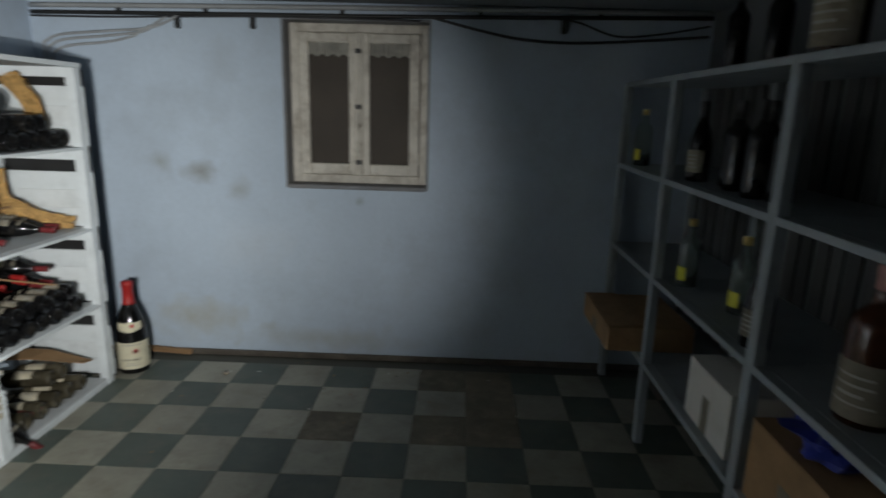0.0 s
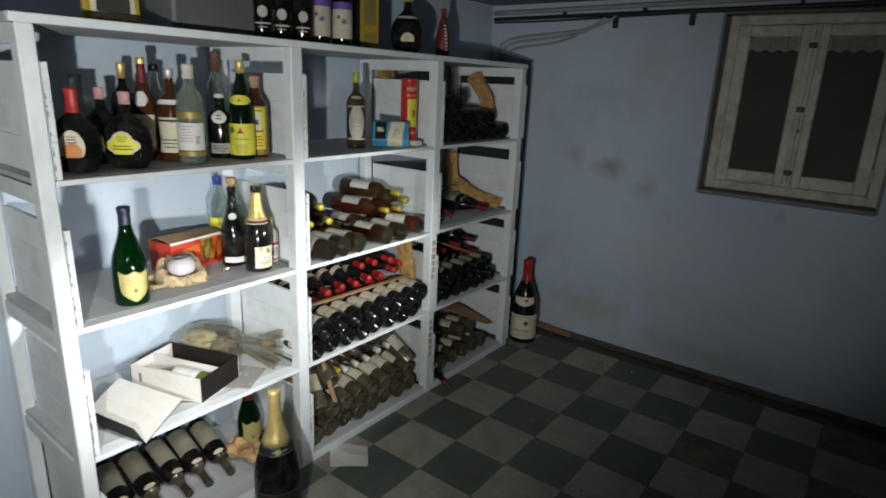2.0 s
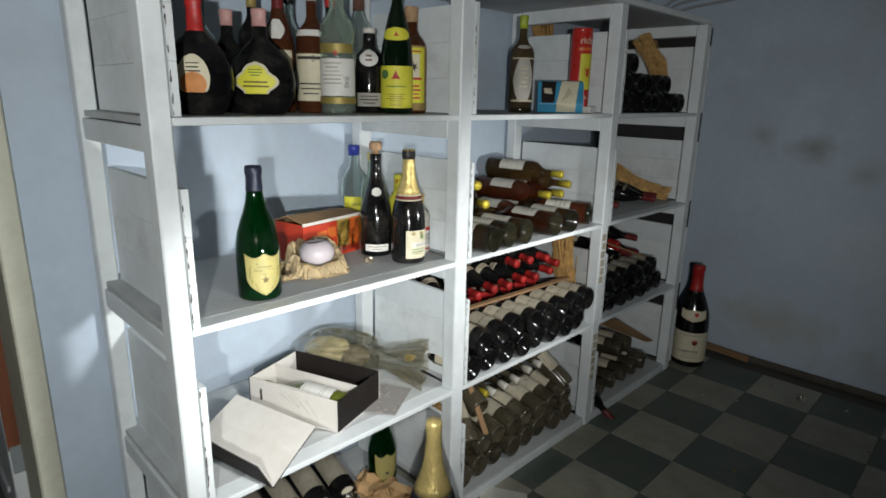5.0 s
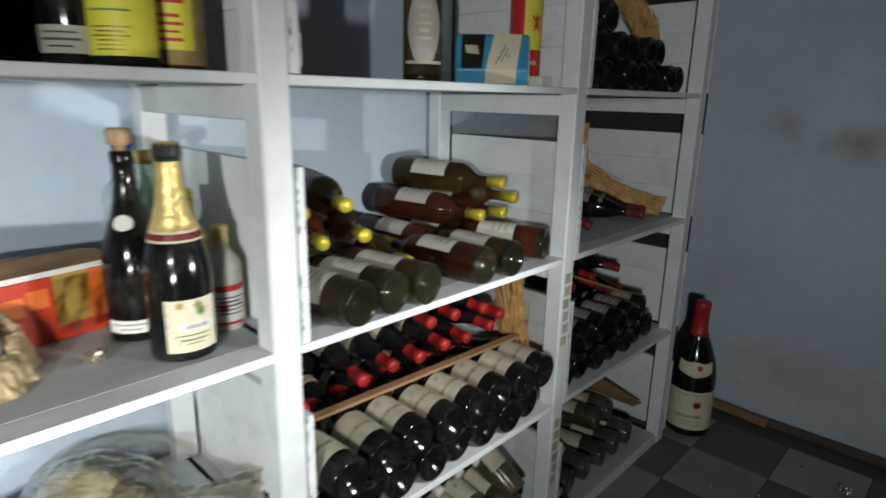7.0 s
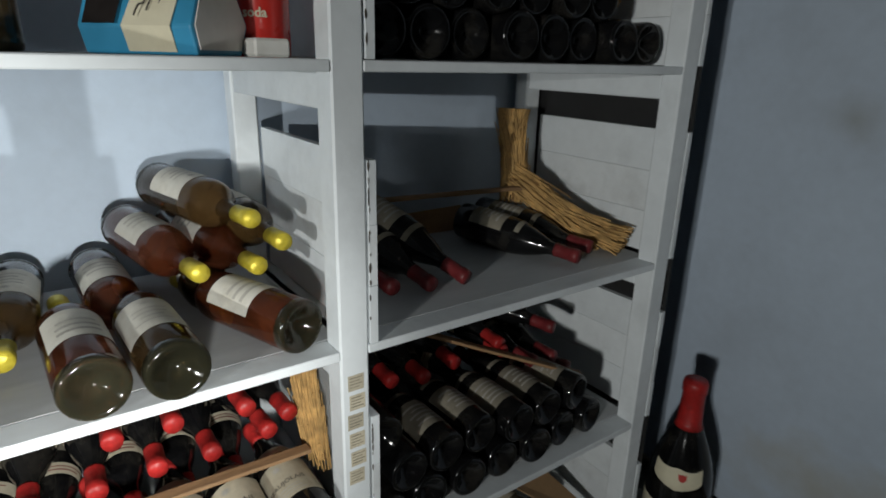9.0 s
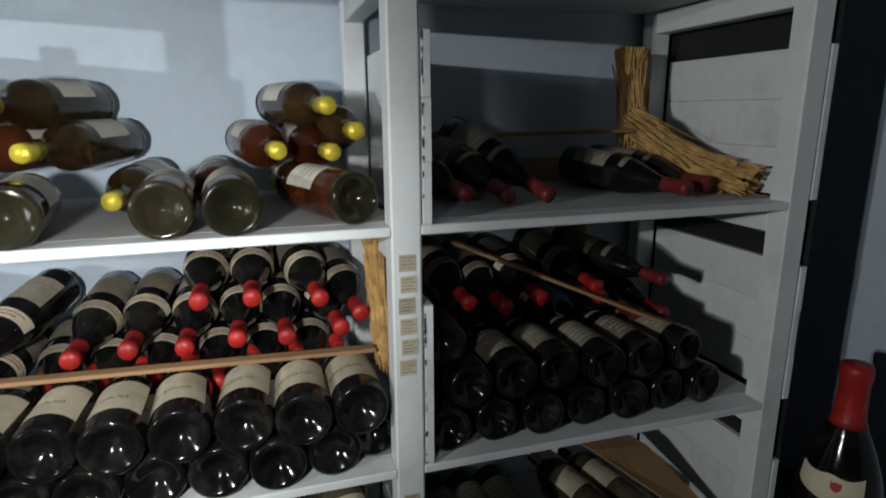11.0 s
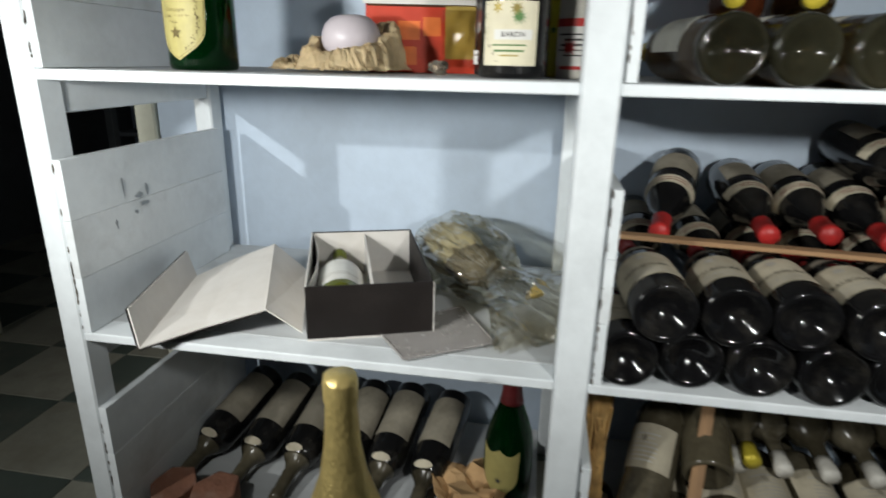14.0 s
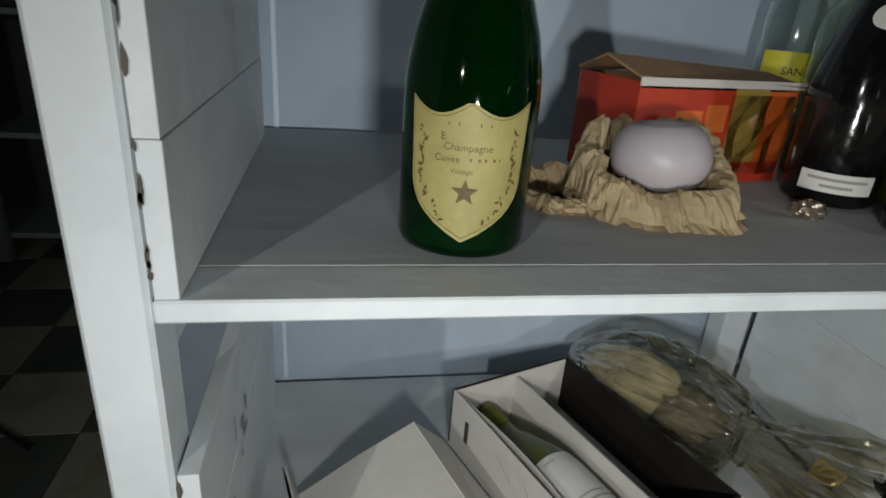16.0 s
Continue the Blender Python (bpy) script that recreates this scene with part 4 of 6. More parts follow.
ROSE = Kind("clear bottle of rose wine with pale label and yellow capsule", "bordeaux", 0.30, 0.0385, G_ROSE, C_YELLOW, 0.86,
            [(0.24, 0.54, 62, L_PALE)], [(P("bars", 0.28, 0.44, 40, 3, seed=5), L_GREY)], foot=G_BASE, group="yellow-capped bottles on the middle shelf")
DUSTY = Kind("very dusty olive wine bottle with yellowed label and white capsule", "bordeaux", 0.295, 0.039, G_DUSTY, C_WHITE, 0.88,
             [(0.26, 0.52, 74, L_OLD)], [(P("bars", 0.29, 0.47, 42, 7, seed=6), L_GREY), (P("star", 0.43, 0.009, points=8), L_DUST)], group="dusty bottles on the bottom board")
DUSTY_BARE = Kind("very dusty olive wine bottle lying without a label", "bordeaux", 0.295, 0.039, G_DUSTY, C_YELLOW, 0.88, group="dusty bottles on the bottom board")
NECK_DOWN = Kind("black wine bottle with grey dusty label and sealed neck", "bordeaux", 0.31, 0.040, G_DARK, G_DUSTY, 0.70,
                 [(0.10, 0.50, 62, L_DUST), (0.655, 0.70, 34, L_OLD, oval)], group="black bottles lying on the bottom board")

JEROBOAM_LABELS = [(0.06, 0.36, 95, L_CREAM), (0.47, 0.585, 52, L_CREAM, shield)]


# ---- other small kinds ----
def straw_sleeve(m, length, radius, label, flat=1.0, seed=1):
    """A bottle sleeve of straw: a bound bundle with loose stalks."""
    rnd = random.Random(seed)
    t = thing("straw_sleeve", label, "straw sleeve", m)
    bm = bmesh.new()
    segs, rows = 28, 14
    rings = []

    def swell(z):
        """The bundle's uneven thickness along its length, wider at the frayed ends."""
        w = z / length
        return 0.82 + 0.30 * noise.noise((w * 3.1, seed * 1.7, 0.0)) + 0.30 * max(0.0, w - 0.8) * 5 * 0.5 + 0.16 * max(0.0, 0.15 - w) * 6

    def bend(z):
        return radius * 0.42 * math.sin(math.pi * z / length * 1.4 + seed)

    for j in range(rows + 1):
        z = length * j / rows
        ring = []
        for i in range(segs):
            a = 2 * math.pi * i / segs
            q = radius * swell(z) * (0.66 + 0.26 * rnd.random() + 0.12 * math.sin(3 * a + seed)) * (0.90 if j in (4, 10) else 1.0)
            ring.append(bm.verts.new((q * math.cos(a) * flat + bend(z), q * math.sin(a), z + rnd.uniform(-0.010, 0.010) * (j in (0, rows)))))
        rings.append(ring)
    for a, b in zip(rings, rings[1:]):
        for i in range(segs):
            bm.faces.new((a[i], a[(i + 1) % segs], b[(i + 1) % segs], b[i]))
    bm.faces.new(rings[0][::-1])
    bm.faces.new(rings[-1])
    part("straw_body", bm, STRAW, t)
    bm = bmesh.new()
    for k in range(520):
        a, z = rnd.uniform(0, 2 * math.pi), rnd.uniform(-0.02, length * 0.9)
        q = radius * swell(z) * rnd.uniform(0.78, 1.02)
        e = min(length * 1.10, z + rnd.uniform(0.03, 0.12))
        d = rnd.uniform(-0.30, 0.30)
        o = rnd.uniform(0.95, 1.18) + (rnd.uniform(0.0, 0.55) if e > length * 0.85 or rnd.random() < 0.06 else 0.0)
        tube([(q * math.cos(a) * flat + bend(z), q * math.sin(a), z), (q * o * math.cos(a + d) * flat + bend(e), q * o * math.sin(a + d), e)], rnd.uniform(0.0009, 0.0022), 4, bm=bm)
    ob = part("stalk_fringe", bm, STRAW_BITS, t)
    ob["kind"] = "stuff"
    for z in (length * 4 / 14, length * 10 / 14):
        bm = tube([(radius * swell(z) * 0.95 * math.cos(2 * math.pi * i / 20) * flat + bend(z), radius * swell(z) * 0.95 * math.sin(2 * math.pi * i / 20), z) for i in range(21)], 0.0014, 5)
        part("binding", bm, STRAW_BITS, t)
    return t


def sheet(points_grid, thick=0.001):
    """A thin board or paper through a grid of places."""
    bm = bmesh.new()
    vs = [[bm.verts.new(p) for p in row] for row in points_grid]
    for a, b in zip(vs, vs[1:]):
        for i in range(len(a) - 1):
            bm.faces.new((a[i], a[i + 1], b[i + 1], b[i]))
    bmesh.ops.recalc_face_normals(bm, faces=bm.faces)
    bmesh.ops.solidify(bm, geom=bm.faces[:], thickness=thick)
    return bm


def lath(a, b, w, t, label, material=None, name="wooden_lath"):
    a, b = Vector(a), Vector(b)
    d = b - a
    m = Matrix.Translation(a) @ d.to_track_quat("Y", "Z").to_matrix().to_4x4()
    bm = box((-w / 2, 0, -t / 2), (w / 2, d.length, t / 2), 0.0015)
    ob = part(name, bm, material or LATH)
    ob.matrix_basis = m
    return tagged(ob, label, "lath")


# ---- first bay, upper shelf: spirits and flasks ----
def flask_prints(main, second):
    return [(P("wrap", 0.155, 0.37, 21, shape=oval, squash=0.62), main), (P("bars", 0.36, 0.46, 20, 3, squash=0.62, seed=7, lift=0.0019), second)]


FLASK_RED = Kind("dark bulging flask bottle with oval fruit label and red capsule", "flask", 0.213, 0.066, G_DARK, C_RED, 0.72, [(0.13, 0.52, 27, L_CREAM, oval)], flask_prints(L_ORANGE, INK), squash=0.62, name="flask_bottle")
FLASK_PINK = Kind("dark bulging flask bottle with yellow crest label and pink capsule", "flask", 0.207, 0.070, G_DARK, C_PINK, 0.84, [(0.13, 0.50, 40, L_CREAM, quatrefoil)],
                  [(P("wrap", 0.16, 0.47, 34, shape=quatrefoil, squash=0.62), L_YELLOW), (P("bars", 0.36, 0.44, 16, 3, squash=0.62, seed=3, lift=0.0021), INK_GREEN), (P("bars", 0.25, 0.33, 24, 2, squash=0.62, seed=5, lift=0.0021), INK_BROWN)], squash=0.62, name="flask_bottle")
FLASK_BACK = Kind("dark flask bottle with pink capsule behind the others", "flask", 0.214, 0.062, G_DARK, C_PINK, 0.85, squash=0.62, name="flask_bottle")
Z = LEVEL_A
FLASK_RED.stand(-1.665, 0.570, Z, -38)
FLASK_PINK.stand(-1.665, 0.702, Z, -46)
FLASK_BACK.stand(-1.785, 0.690, Z, -40)
Kind("clear square decanter bottle in a cellophane wrap", "spirit", 0.245, 0.036, G_CLEAR, G_CLEAR, 0.78, name="decanter_bottle", hollow=True).stand(-1.905, 0.68, Z, -40)
Kind("dark wine bottle with yellowish capsule", "bordeaux", 0.285, 0.036, G_DARK, C_GOLD, 0.84).stand(-1.885, 0.803, Z)
Kind("brown brandy bottle with red neck band and cream label", "burgundy", 0.302, 0.036, G_BROWN, C_DARKRED, 0.76, [(0.16, 0.46, 60, L_CREAM), (0.54, 0.68, 40, L_WHITE, diamond)],
     [(P("star", 0.41, 0.010, points=8), L_ORANGE), (P("bars", 0.18, 0.36, 40, 4, seed=11), INK), (P("wrap", 0.94, 1.0, 178), C_GOLD)], name="brandy_bottle").stand(-1.785, 0.815, Z, -42)
Kind("grey clear spirit bottle with dark stopper", "spirit", 0.285, 0.034, G_CLEAR, C_BLACK, 0.93, name="spirit_bottle", hollow=True).stand(-1.925, 0.925, Z)
Kind("vermouth bottle with white label and silver screw cap", "bordeaux", 0.275, 0.037, G_BROWN, INK_SILVER, 0.90, [(0.10, 0.48, 80, L_CREAM), (0.62, 0.67, 70, L_WHITE)],
     [(P("words", "S", 0.020, 0.44, centre=12), INK), (P("bars", 0.42, 0.475, 60, 1, seed=2), INK), (P("bars", 0.14, 0.26, 50, 3, seed=8), INK)], name="vermouth_bottle").stand(-1.735, 0.872, Z, -44)
Kind("clear rum bottle with white barcode label and white screw cap", "spirit", 0.288, 0.0405, G_PALEGREEN, C_WHITE, 0.86, [(0.14, 0.42, 70, L_WHITE), (0.08, 0.13, 85, INK_GOLD), (0.46, 0.53, 60, INK_GOLD)],
     [(P("star", 0.46, 0.008, points=8), INK_RED), (P("bars", 0.22, 0.40, 40, 6, centre=-14, seed=12), L_GREY), (P("bars", 0.20, 0.29, 12, 9, centre=34, seed=13), INK)], name="rum_bottle", hollow=True).stand(-1.665, 0.893, Z, -42)
Kind("green bottle with red cap behind the others", "bordeaux", 0.288, 0.037, G_DEEPGREEN, C_RED, 0.90).stand(-1.855, 1.005, Z)
Kind("small dark liqueur bottle with round neck label and white cap", "spirit", 0.203, 0.037, G_DARK, C_WHITE, 0.94, [(0.08, 0.24, 55, L_GREY), (0.55, 0.75, 38, L_WHITE, oval)],
     [(P("bars", 0.10, 0.22, 40, 3, seed=14), INK), (P("bars", 0.60, 0.70, 24, 2, seed=15, lift=0.0014), C_DARKRED)], name="liqueur_bottle").stand(-1.722, 1.028, Z, -40)
Kind("clear tall spirit bottle with brown capsule", "spirit", 0.338, 0.037, G_CLEAR, C_BROWN, 0.80, name="spirit_bottle", hollow=True).stand(-1.905, 1.135, Z)
Kind("slender dark bottle with bright yellow label and gold foil neck", "hock", 0.308, 0.040, G_DEEPGREEN, C_GOLD, 0.88, [(0.045, 0.37, 85, L_YELLOW), (0.56, 0.66, 70, L_YELLOW, oval)],
     [(P("star", 0.29, 0.014, points=3), INK_RED), (P("bars", 0.20, 0.225, 52, 1, seed=16), INK_GREEN), (P("bars", 0.06, 0.16, 40, 6, seed=17), INK_GOLD), (P("star", 0.605, 0.008, points=3, lift=0.0016), INK_RED), (P("wrap", 0.27, 0.34, 16, shape=oval, centre=-42), INK_GREEN)]).stand(-1.665, 1.070, Z, -44)
Kind("rum bottle in a woven straw cover with colourful label", "spirit", 0.262, 0.040, G_BROWN, C_CORK, 0.86, [(0.03, 0.64, 178, WICKER), (0.10, 0.62, 58, L_YELLOW)],
     [(P("wrap", 0.34, 0.56, 34), L_CREAM), (P("star", 0.44, 0.014, points=7, lift=0.0022, centre=10), INK), (P("star", 0.44, 0.016, points=8, lift=0.0022, centre=-16), INK_GREEN), (P("bars", 0.56, 0.61, 50, 1, seed=18, lift=0.0022), INK_RED), (P("bars", 0.30, 0.36, 50, 1, seed=19, lift=0.0022), INK_RED), (P("bars", 0.13, 0.28, 42, 4, seed=20, lift=0.0022), INK_RED)],
     name="covered_bottle").stand(-1.690, 1.140, Z, -44)

# ---- first bay, middle shelf ----
Z = LEVEL_B
SHIELD_PRINTS = [(P("words", "Champagne", 0.0068, 0.272), INK_BROWN), (P("words", "Vintage", 0.0050, 0.218, centre=-4), INK_BROWN), (P("words", "E", 0.0068, 0.294, centre=-20), INK), (P("words", "Cuvée", 0.0066, 0.245, centre=-16), INK_BROWN), (P("bars", 0.234, 0.257, 17, 1, centre=14, seed=3), INK_BROWN),
                 (P("bars", 0.312, 0.334, 30, 1, seed=5), INK_BROWN), (P("bars", 0.300, 0.309, 24, 1, seed=8), INK_GOLD), (P("star", 0.170, 0.0092, lift=0.0022), INK_BROWN), (P("bars", 0.135, 0.150, 13, 2, seed=6), INK_GOLD), (P("bars", 0.088, 0.098, 9, 1, seed=9), INK_GOLD),
                 (P("sprigs", 0.10, 0.31, 37, 22, side=-1, seed=7), INK_BROWN), (P("sprigs", 0.10, 0.31, 37, 22, side=1, seed=11), INK_BROWN)]
Kind("open empty green champagne bottle with shield-shaped gold label", "champagne", 0.285, 0.0465, G_GREEN, FOIL_DARK, 0.82, [(0.048, 0.375, 52, L_SHIELD, shield), (0.057, 0.368, 50, INK_BROWN, shield), (0.060, 0.366, 49.2, L_SHIELD, shield)], SHIELD_PRINTS, segs=40, hollow=True, name="champagne_bottle").stand(-1.650, 0.662, Z, -12)
CHAMP = Kind("full dark champagne bottle with gold foil neck and floral label", "champagne", 0.298, 0.0455, G_DARK, C_GOLD, 0.60, [(0.052, 0.305, 45, L_CREAM), (0.565, 0.615, 120, L_CREAM)],
             [(P("wrap", 0.575, 0.604, 118), C_DARKRED), (P("wrap", 0.155, 0.195, 30, centre=6), L_WHITE), (P("words", "BARON", 0.0088, 0.175, centre=6, lift=0.0018), INK), (P("bars", 0.10, 0.145, 34, 2, seed=21), INK_GREEN), (P("sprigs", 0.07, 0.29, 39, 9, side=-1, seed=41), INK_BROWN), (P("star", 0.245, 0.010, points=11, centre=14), INK_GREEN), (P("star", 0.275, 0.009, points=9, centre=10), INK_GOLD), (P("bars", 0.085, 0.10, 28, 1, seed=22), INK_GOLD), (P("star", 0.28, 0.008, points=6, centre=-20), INK_GOLD), (P("wrap", 0.92, 1.0, 179), C_BLACK)], segs=32, name="champagne_bottle")
CHAMP.stand(-1.652, 1.100, Z, -4)
t = Kind("opened dark sparkling wine bottle with cork and small label", "champagne", 0.280, 0.044, G_DARK, None, 0.8, [(0.055, 0.125, 45, L_WHITE), (0.60, 0.68, 28, L_WHITE, oval)], [(P("bars", 0.065, 0.115, 38, 2, seed=23), L_GREY)], segs=32, name="sparkling_wine_bottle").stand(-1.765, 1.080, Z, -35)
part("cork", lathe([(0, 0.272), (0.009, 0.272), (0.009, 0.288), (0.017, 0.290), (0.018, 0.306), (0.015, 0.312), (0, 0.313)], 16), C_CORK, t, "loose cork", smooth=True)
Kind("clear square-shouldered bottle with blue cap and yellow label", "spirit", 0.287, 0.040, G_CLEAR, C_BLUE, 0.90, [(0.10, 0.48, 55, L_YELLOW)], [(P("words", "SAN", 0.013, 0.40), INK), (P("bars", 0.13, 0.33, 40, 4, seed=24), INK)], hollow=True, name="tequila_bottle").stand(-1.943, 1.138, Z, -30)
Kind("clear bottle with green tint beside the blue-capped one", "spirit", 0.270, 0.038, G_PALEGREEN, C_GOLD, 0.92, hollow=True, name="spirit_bottle").stand(-1.862, 1.146, Z, -20)
Kind("small white bottle with red and black printed label", "spirit", 0.165, 0.029, L_PALE, C_GOLD, 0.84, [(0.10, 0.42, 90, L_WHITE), (0.40, 0.46, 120, INK_RED)], [(P("bars", 0.16, 0.36, 60, 5, seed=25), INK), (P("star", 0.24, 0.012, points=10, centre=-20), INK_RED), (P("bars", 0.05, 0.12, 80, 1, seed=26), INK_RED)], name="tonic_bottle").stand(-1.700, 1.186, Z, -8)
Kind("small bottle wrapped in flowered yellow cloth", "spirit", 0.215, 0.030, L_YELLOW, L_YELLOW, 0.8, [], [(P("star", zf, 0.009, points=6, centre=c), INK_RED) for zf in (0.2, 0.4, 0.6, 0.93) for c in (-60, 0, 50)] + [(P("star", zf, 0.006, points=5, centre=c), INK_GREEN) for zf in (0.3, 0.5) for c in (-25, 30)], name="cloth_wrapped_bottle").stand(-1.768, 1.164, Z)


def gift_carton():
    t = thing("gift_carton", "open red and orange printed gift carton with cellophane window", "carton", pose(-1.79, 0.86, LEVEL_B + 0.0005, 0, 0, 101))
    L, D, H = 0.215, 0.105, 0.105
    part("bottom", box((0, 0, 0), (L, D, 0.002)), REDBOX, t)
    part("back_panel", box((0, D - 0.002, 0.002), (L, D, H)), CARD, t)
    for x in (0, L - 0.002):
        part("end_panel", box((x, 0, 0.002), (x + 0.002, D - 0.002, H)), ORANGEBOX if x else REDBOX, t)
    f = part("front_panel", box((0.002, 0, 0.002), (L - 0.002, 0.002, 0.022)), REDBOX, t)
    for x0, x1, z0, z1, m in ((0.002, 0.125, 0.022, H - 0.006, REDBOX), (0.125, 0.172, 0.002, H - 0.004, MUSTARD), (0.172, L - 0.002, 0.002, H - 0.006, ORANGEBOX)):
        part("printed_panel", box((x0, 0.0005, z0), (x1, 0.0022, z1)), m, t)
    for x0, x1, z0, z1 in ((0.05, 0.085, 0.05, 0.078), (0.09, 0.118, 0.056, 0.084), (0.045, 0.08, 0.012, 0.04)):
        part("printed_square", box((x0, -0.0006, z0), (x1, 0.0004, z1)), ORANGEBOX, t)
    part("window_film", sheet([[(0.12 + 0.09 * i / 5, -0.004 - 0.004 * math.sin(i * 2.3 + j), 0.01 + 0.085 * j / 5) for i in range(6)] for j in range(6)], 0.0006), WINDOW_FILM, t)
    part("lid", sheet([[(-0.004, -0.004, H + 0.006), (L + 0.004, -0.006, H + 0.001)], [(-0.008, 0.05, H + 0.022), (L + 0.002, 0.05, H + 0.010)], [(-0.004, D, H + 0.004), (L + 0.002, D, H + 0.002)]], 0.0025), CARD, t, "raised brown card lid")
    part("lid_edge", box((-0.004, -0.0055, H - 0.003), (L + 0.004, -0.0035, H + 0.005)), BOXWHITE, t)


gift_carton()


def wrapped_globe():
    x, y, z = -1.728, 0.856, LEVEL_B
    t = thing("wrapping_paper", "crumpled tan wrapping paper round a white globe", "paper", pose(x, y, z + 0.001))
    def nest(name, n, radius, high, seed, shift, rim):
        """A sheet pushed up round the globe, its rim rolled over outwards and crinkled."""
        bm = bmesh.new()
        rows = []
        track = [(0.05, 0.0), (0.45, 0.0), (0.74, 0.06), (0.88, 0.28), (0.92, 0.55), (0.93, 0.80), (0.97, 0.97), (1.04, 1.0), (1.12, 0.90), (1.17, 0.70), (1.20, 0.42), (1.24, 0.16), (1.30, 0.02)]
        for j, (rq, zq) in enumerate(track):
            ring = []
            for i in range(n):
                a = 2 * math.pi * i / n
                c, d = math.cos(a), math.sin(a)
                back = 0.5 + 0.5 * math.cos(a - radians(170))
                wide = 1 + 0.16 * noise.noise((1.6 * c + seed, 1.6 * d, 0.3)) + 0.09 * noise.noise((4.2 * c, 4.2 * d + seed, rq))
                tall = high * (0.40 + 0.60 * back) * (1 + 0.38 * noise.noise((1.9 * c, 1.9 * d, seed)))
                crease = (0.28 - abs(noise.noise((6 * c + seed, 6 * d, j * 0.42)))) * 0.010 + (0.25 - abs(noise.noise((14 * c, 14 * d + seed, j * 0.7)))) * 0.0045
                if rq < 0.5:
                    crease = 0.0
                rr = radius * rq * wide * (1 if rq < 1 else 1 + (rim - 1) * (rq - 1) / 0.3) + crease
                ring.append(bm.verts.new((rr * c + shift[0], rr * d + shift[1], 0.002 + tall * zq + abs(crease) * 0.8)))
            rows.append(ring)
        for a, b in zip(rows, rows[1:]):
            for i in range(n):
                bm.faces.new((a[i], a[(i + 1) % n], b[(i + 1) % n], b[i]))
        bm.faces.new(rows[0])
        bmesh.ops.solidify(bm, geom=bm.faces[:], thickness=0.0008)
        part(name, bm, KRAFT, t)

    nest("sheet", 140, 0.058, 0.070, 5.0, (0.0, 0.0), 1.10)
    nest("fold", 80, 0.034, 0.022, 9.0, (-0.012, -0.082), 1.2)
    prof = [(0, 0.0), (0.014, 0.0012), (0.026, 0.007), (0.0355, 0.017), (0.0415, 0.030), (0.043, 0.040), (0.0415, 0.050), (0.037, 0.0615), (0.029, 0.070), (0.024, 0.0725), (0.021, 0.0722), (0.019, 0.069), (0.018, 0.062), (0, 0.060)]
    g = part("glass_globe", lathe(prof, 40, m=pose(0, 0, 0, 4, -6, 0)), OPAL, smooth=True)
    g.matrix_basis = pose(x + 0.008, y + 0.004, z + 0.012) @ Matrix.Diagonal((1.02, 1.02, 0.92, 1))
    tagged(g, "white opal glass globe with open top resting in crumpled paper", "globe")


wrapped_globe()


def crumple(name, label, category, at, size, material, seed, flat=0.6):
    bm = bmesh.new()
    bmesh.ops.create_icosphere(bm, subdivisions=3, radius=1)
    for v in bm.verts:
        k = 1 + 0.55 * noise.noise(v.co * 2.1 + Vector((seed, 0, 0))) + 0.35 * noise.noise(v.co * 5 + Vector((0, seed, 0)))
        v.co = Vector((v.co.x * k * size, v.co.y * k * size, (v.co.z * k * flat) * size))
    low = min(v.co.z for v in bm.verts)
    for v in bm.verts:
        v.co.z -= low
    ob = part(name, bm, material)
    ob.matrix_basis = at
    return tagged(ob, label, category)


crumple("crumpled_foil", "crumpled gold bottle foil lying on the shelf", "foil", pose(-1.692, 0.995, LEVEL_B), 0.014, FOIL, 3)

# ---- first bay, lower shelf: open gift box and wrapped bottle ----
Z = LEVEL_C


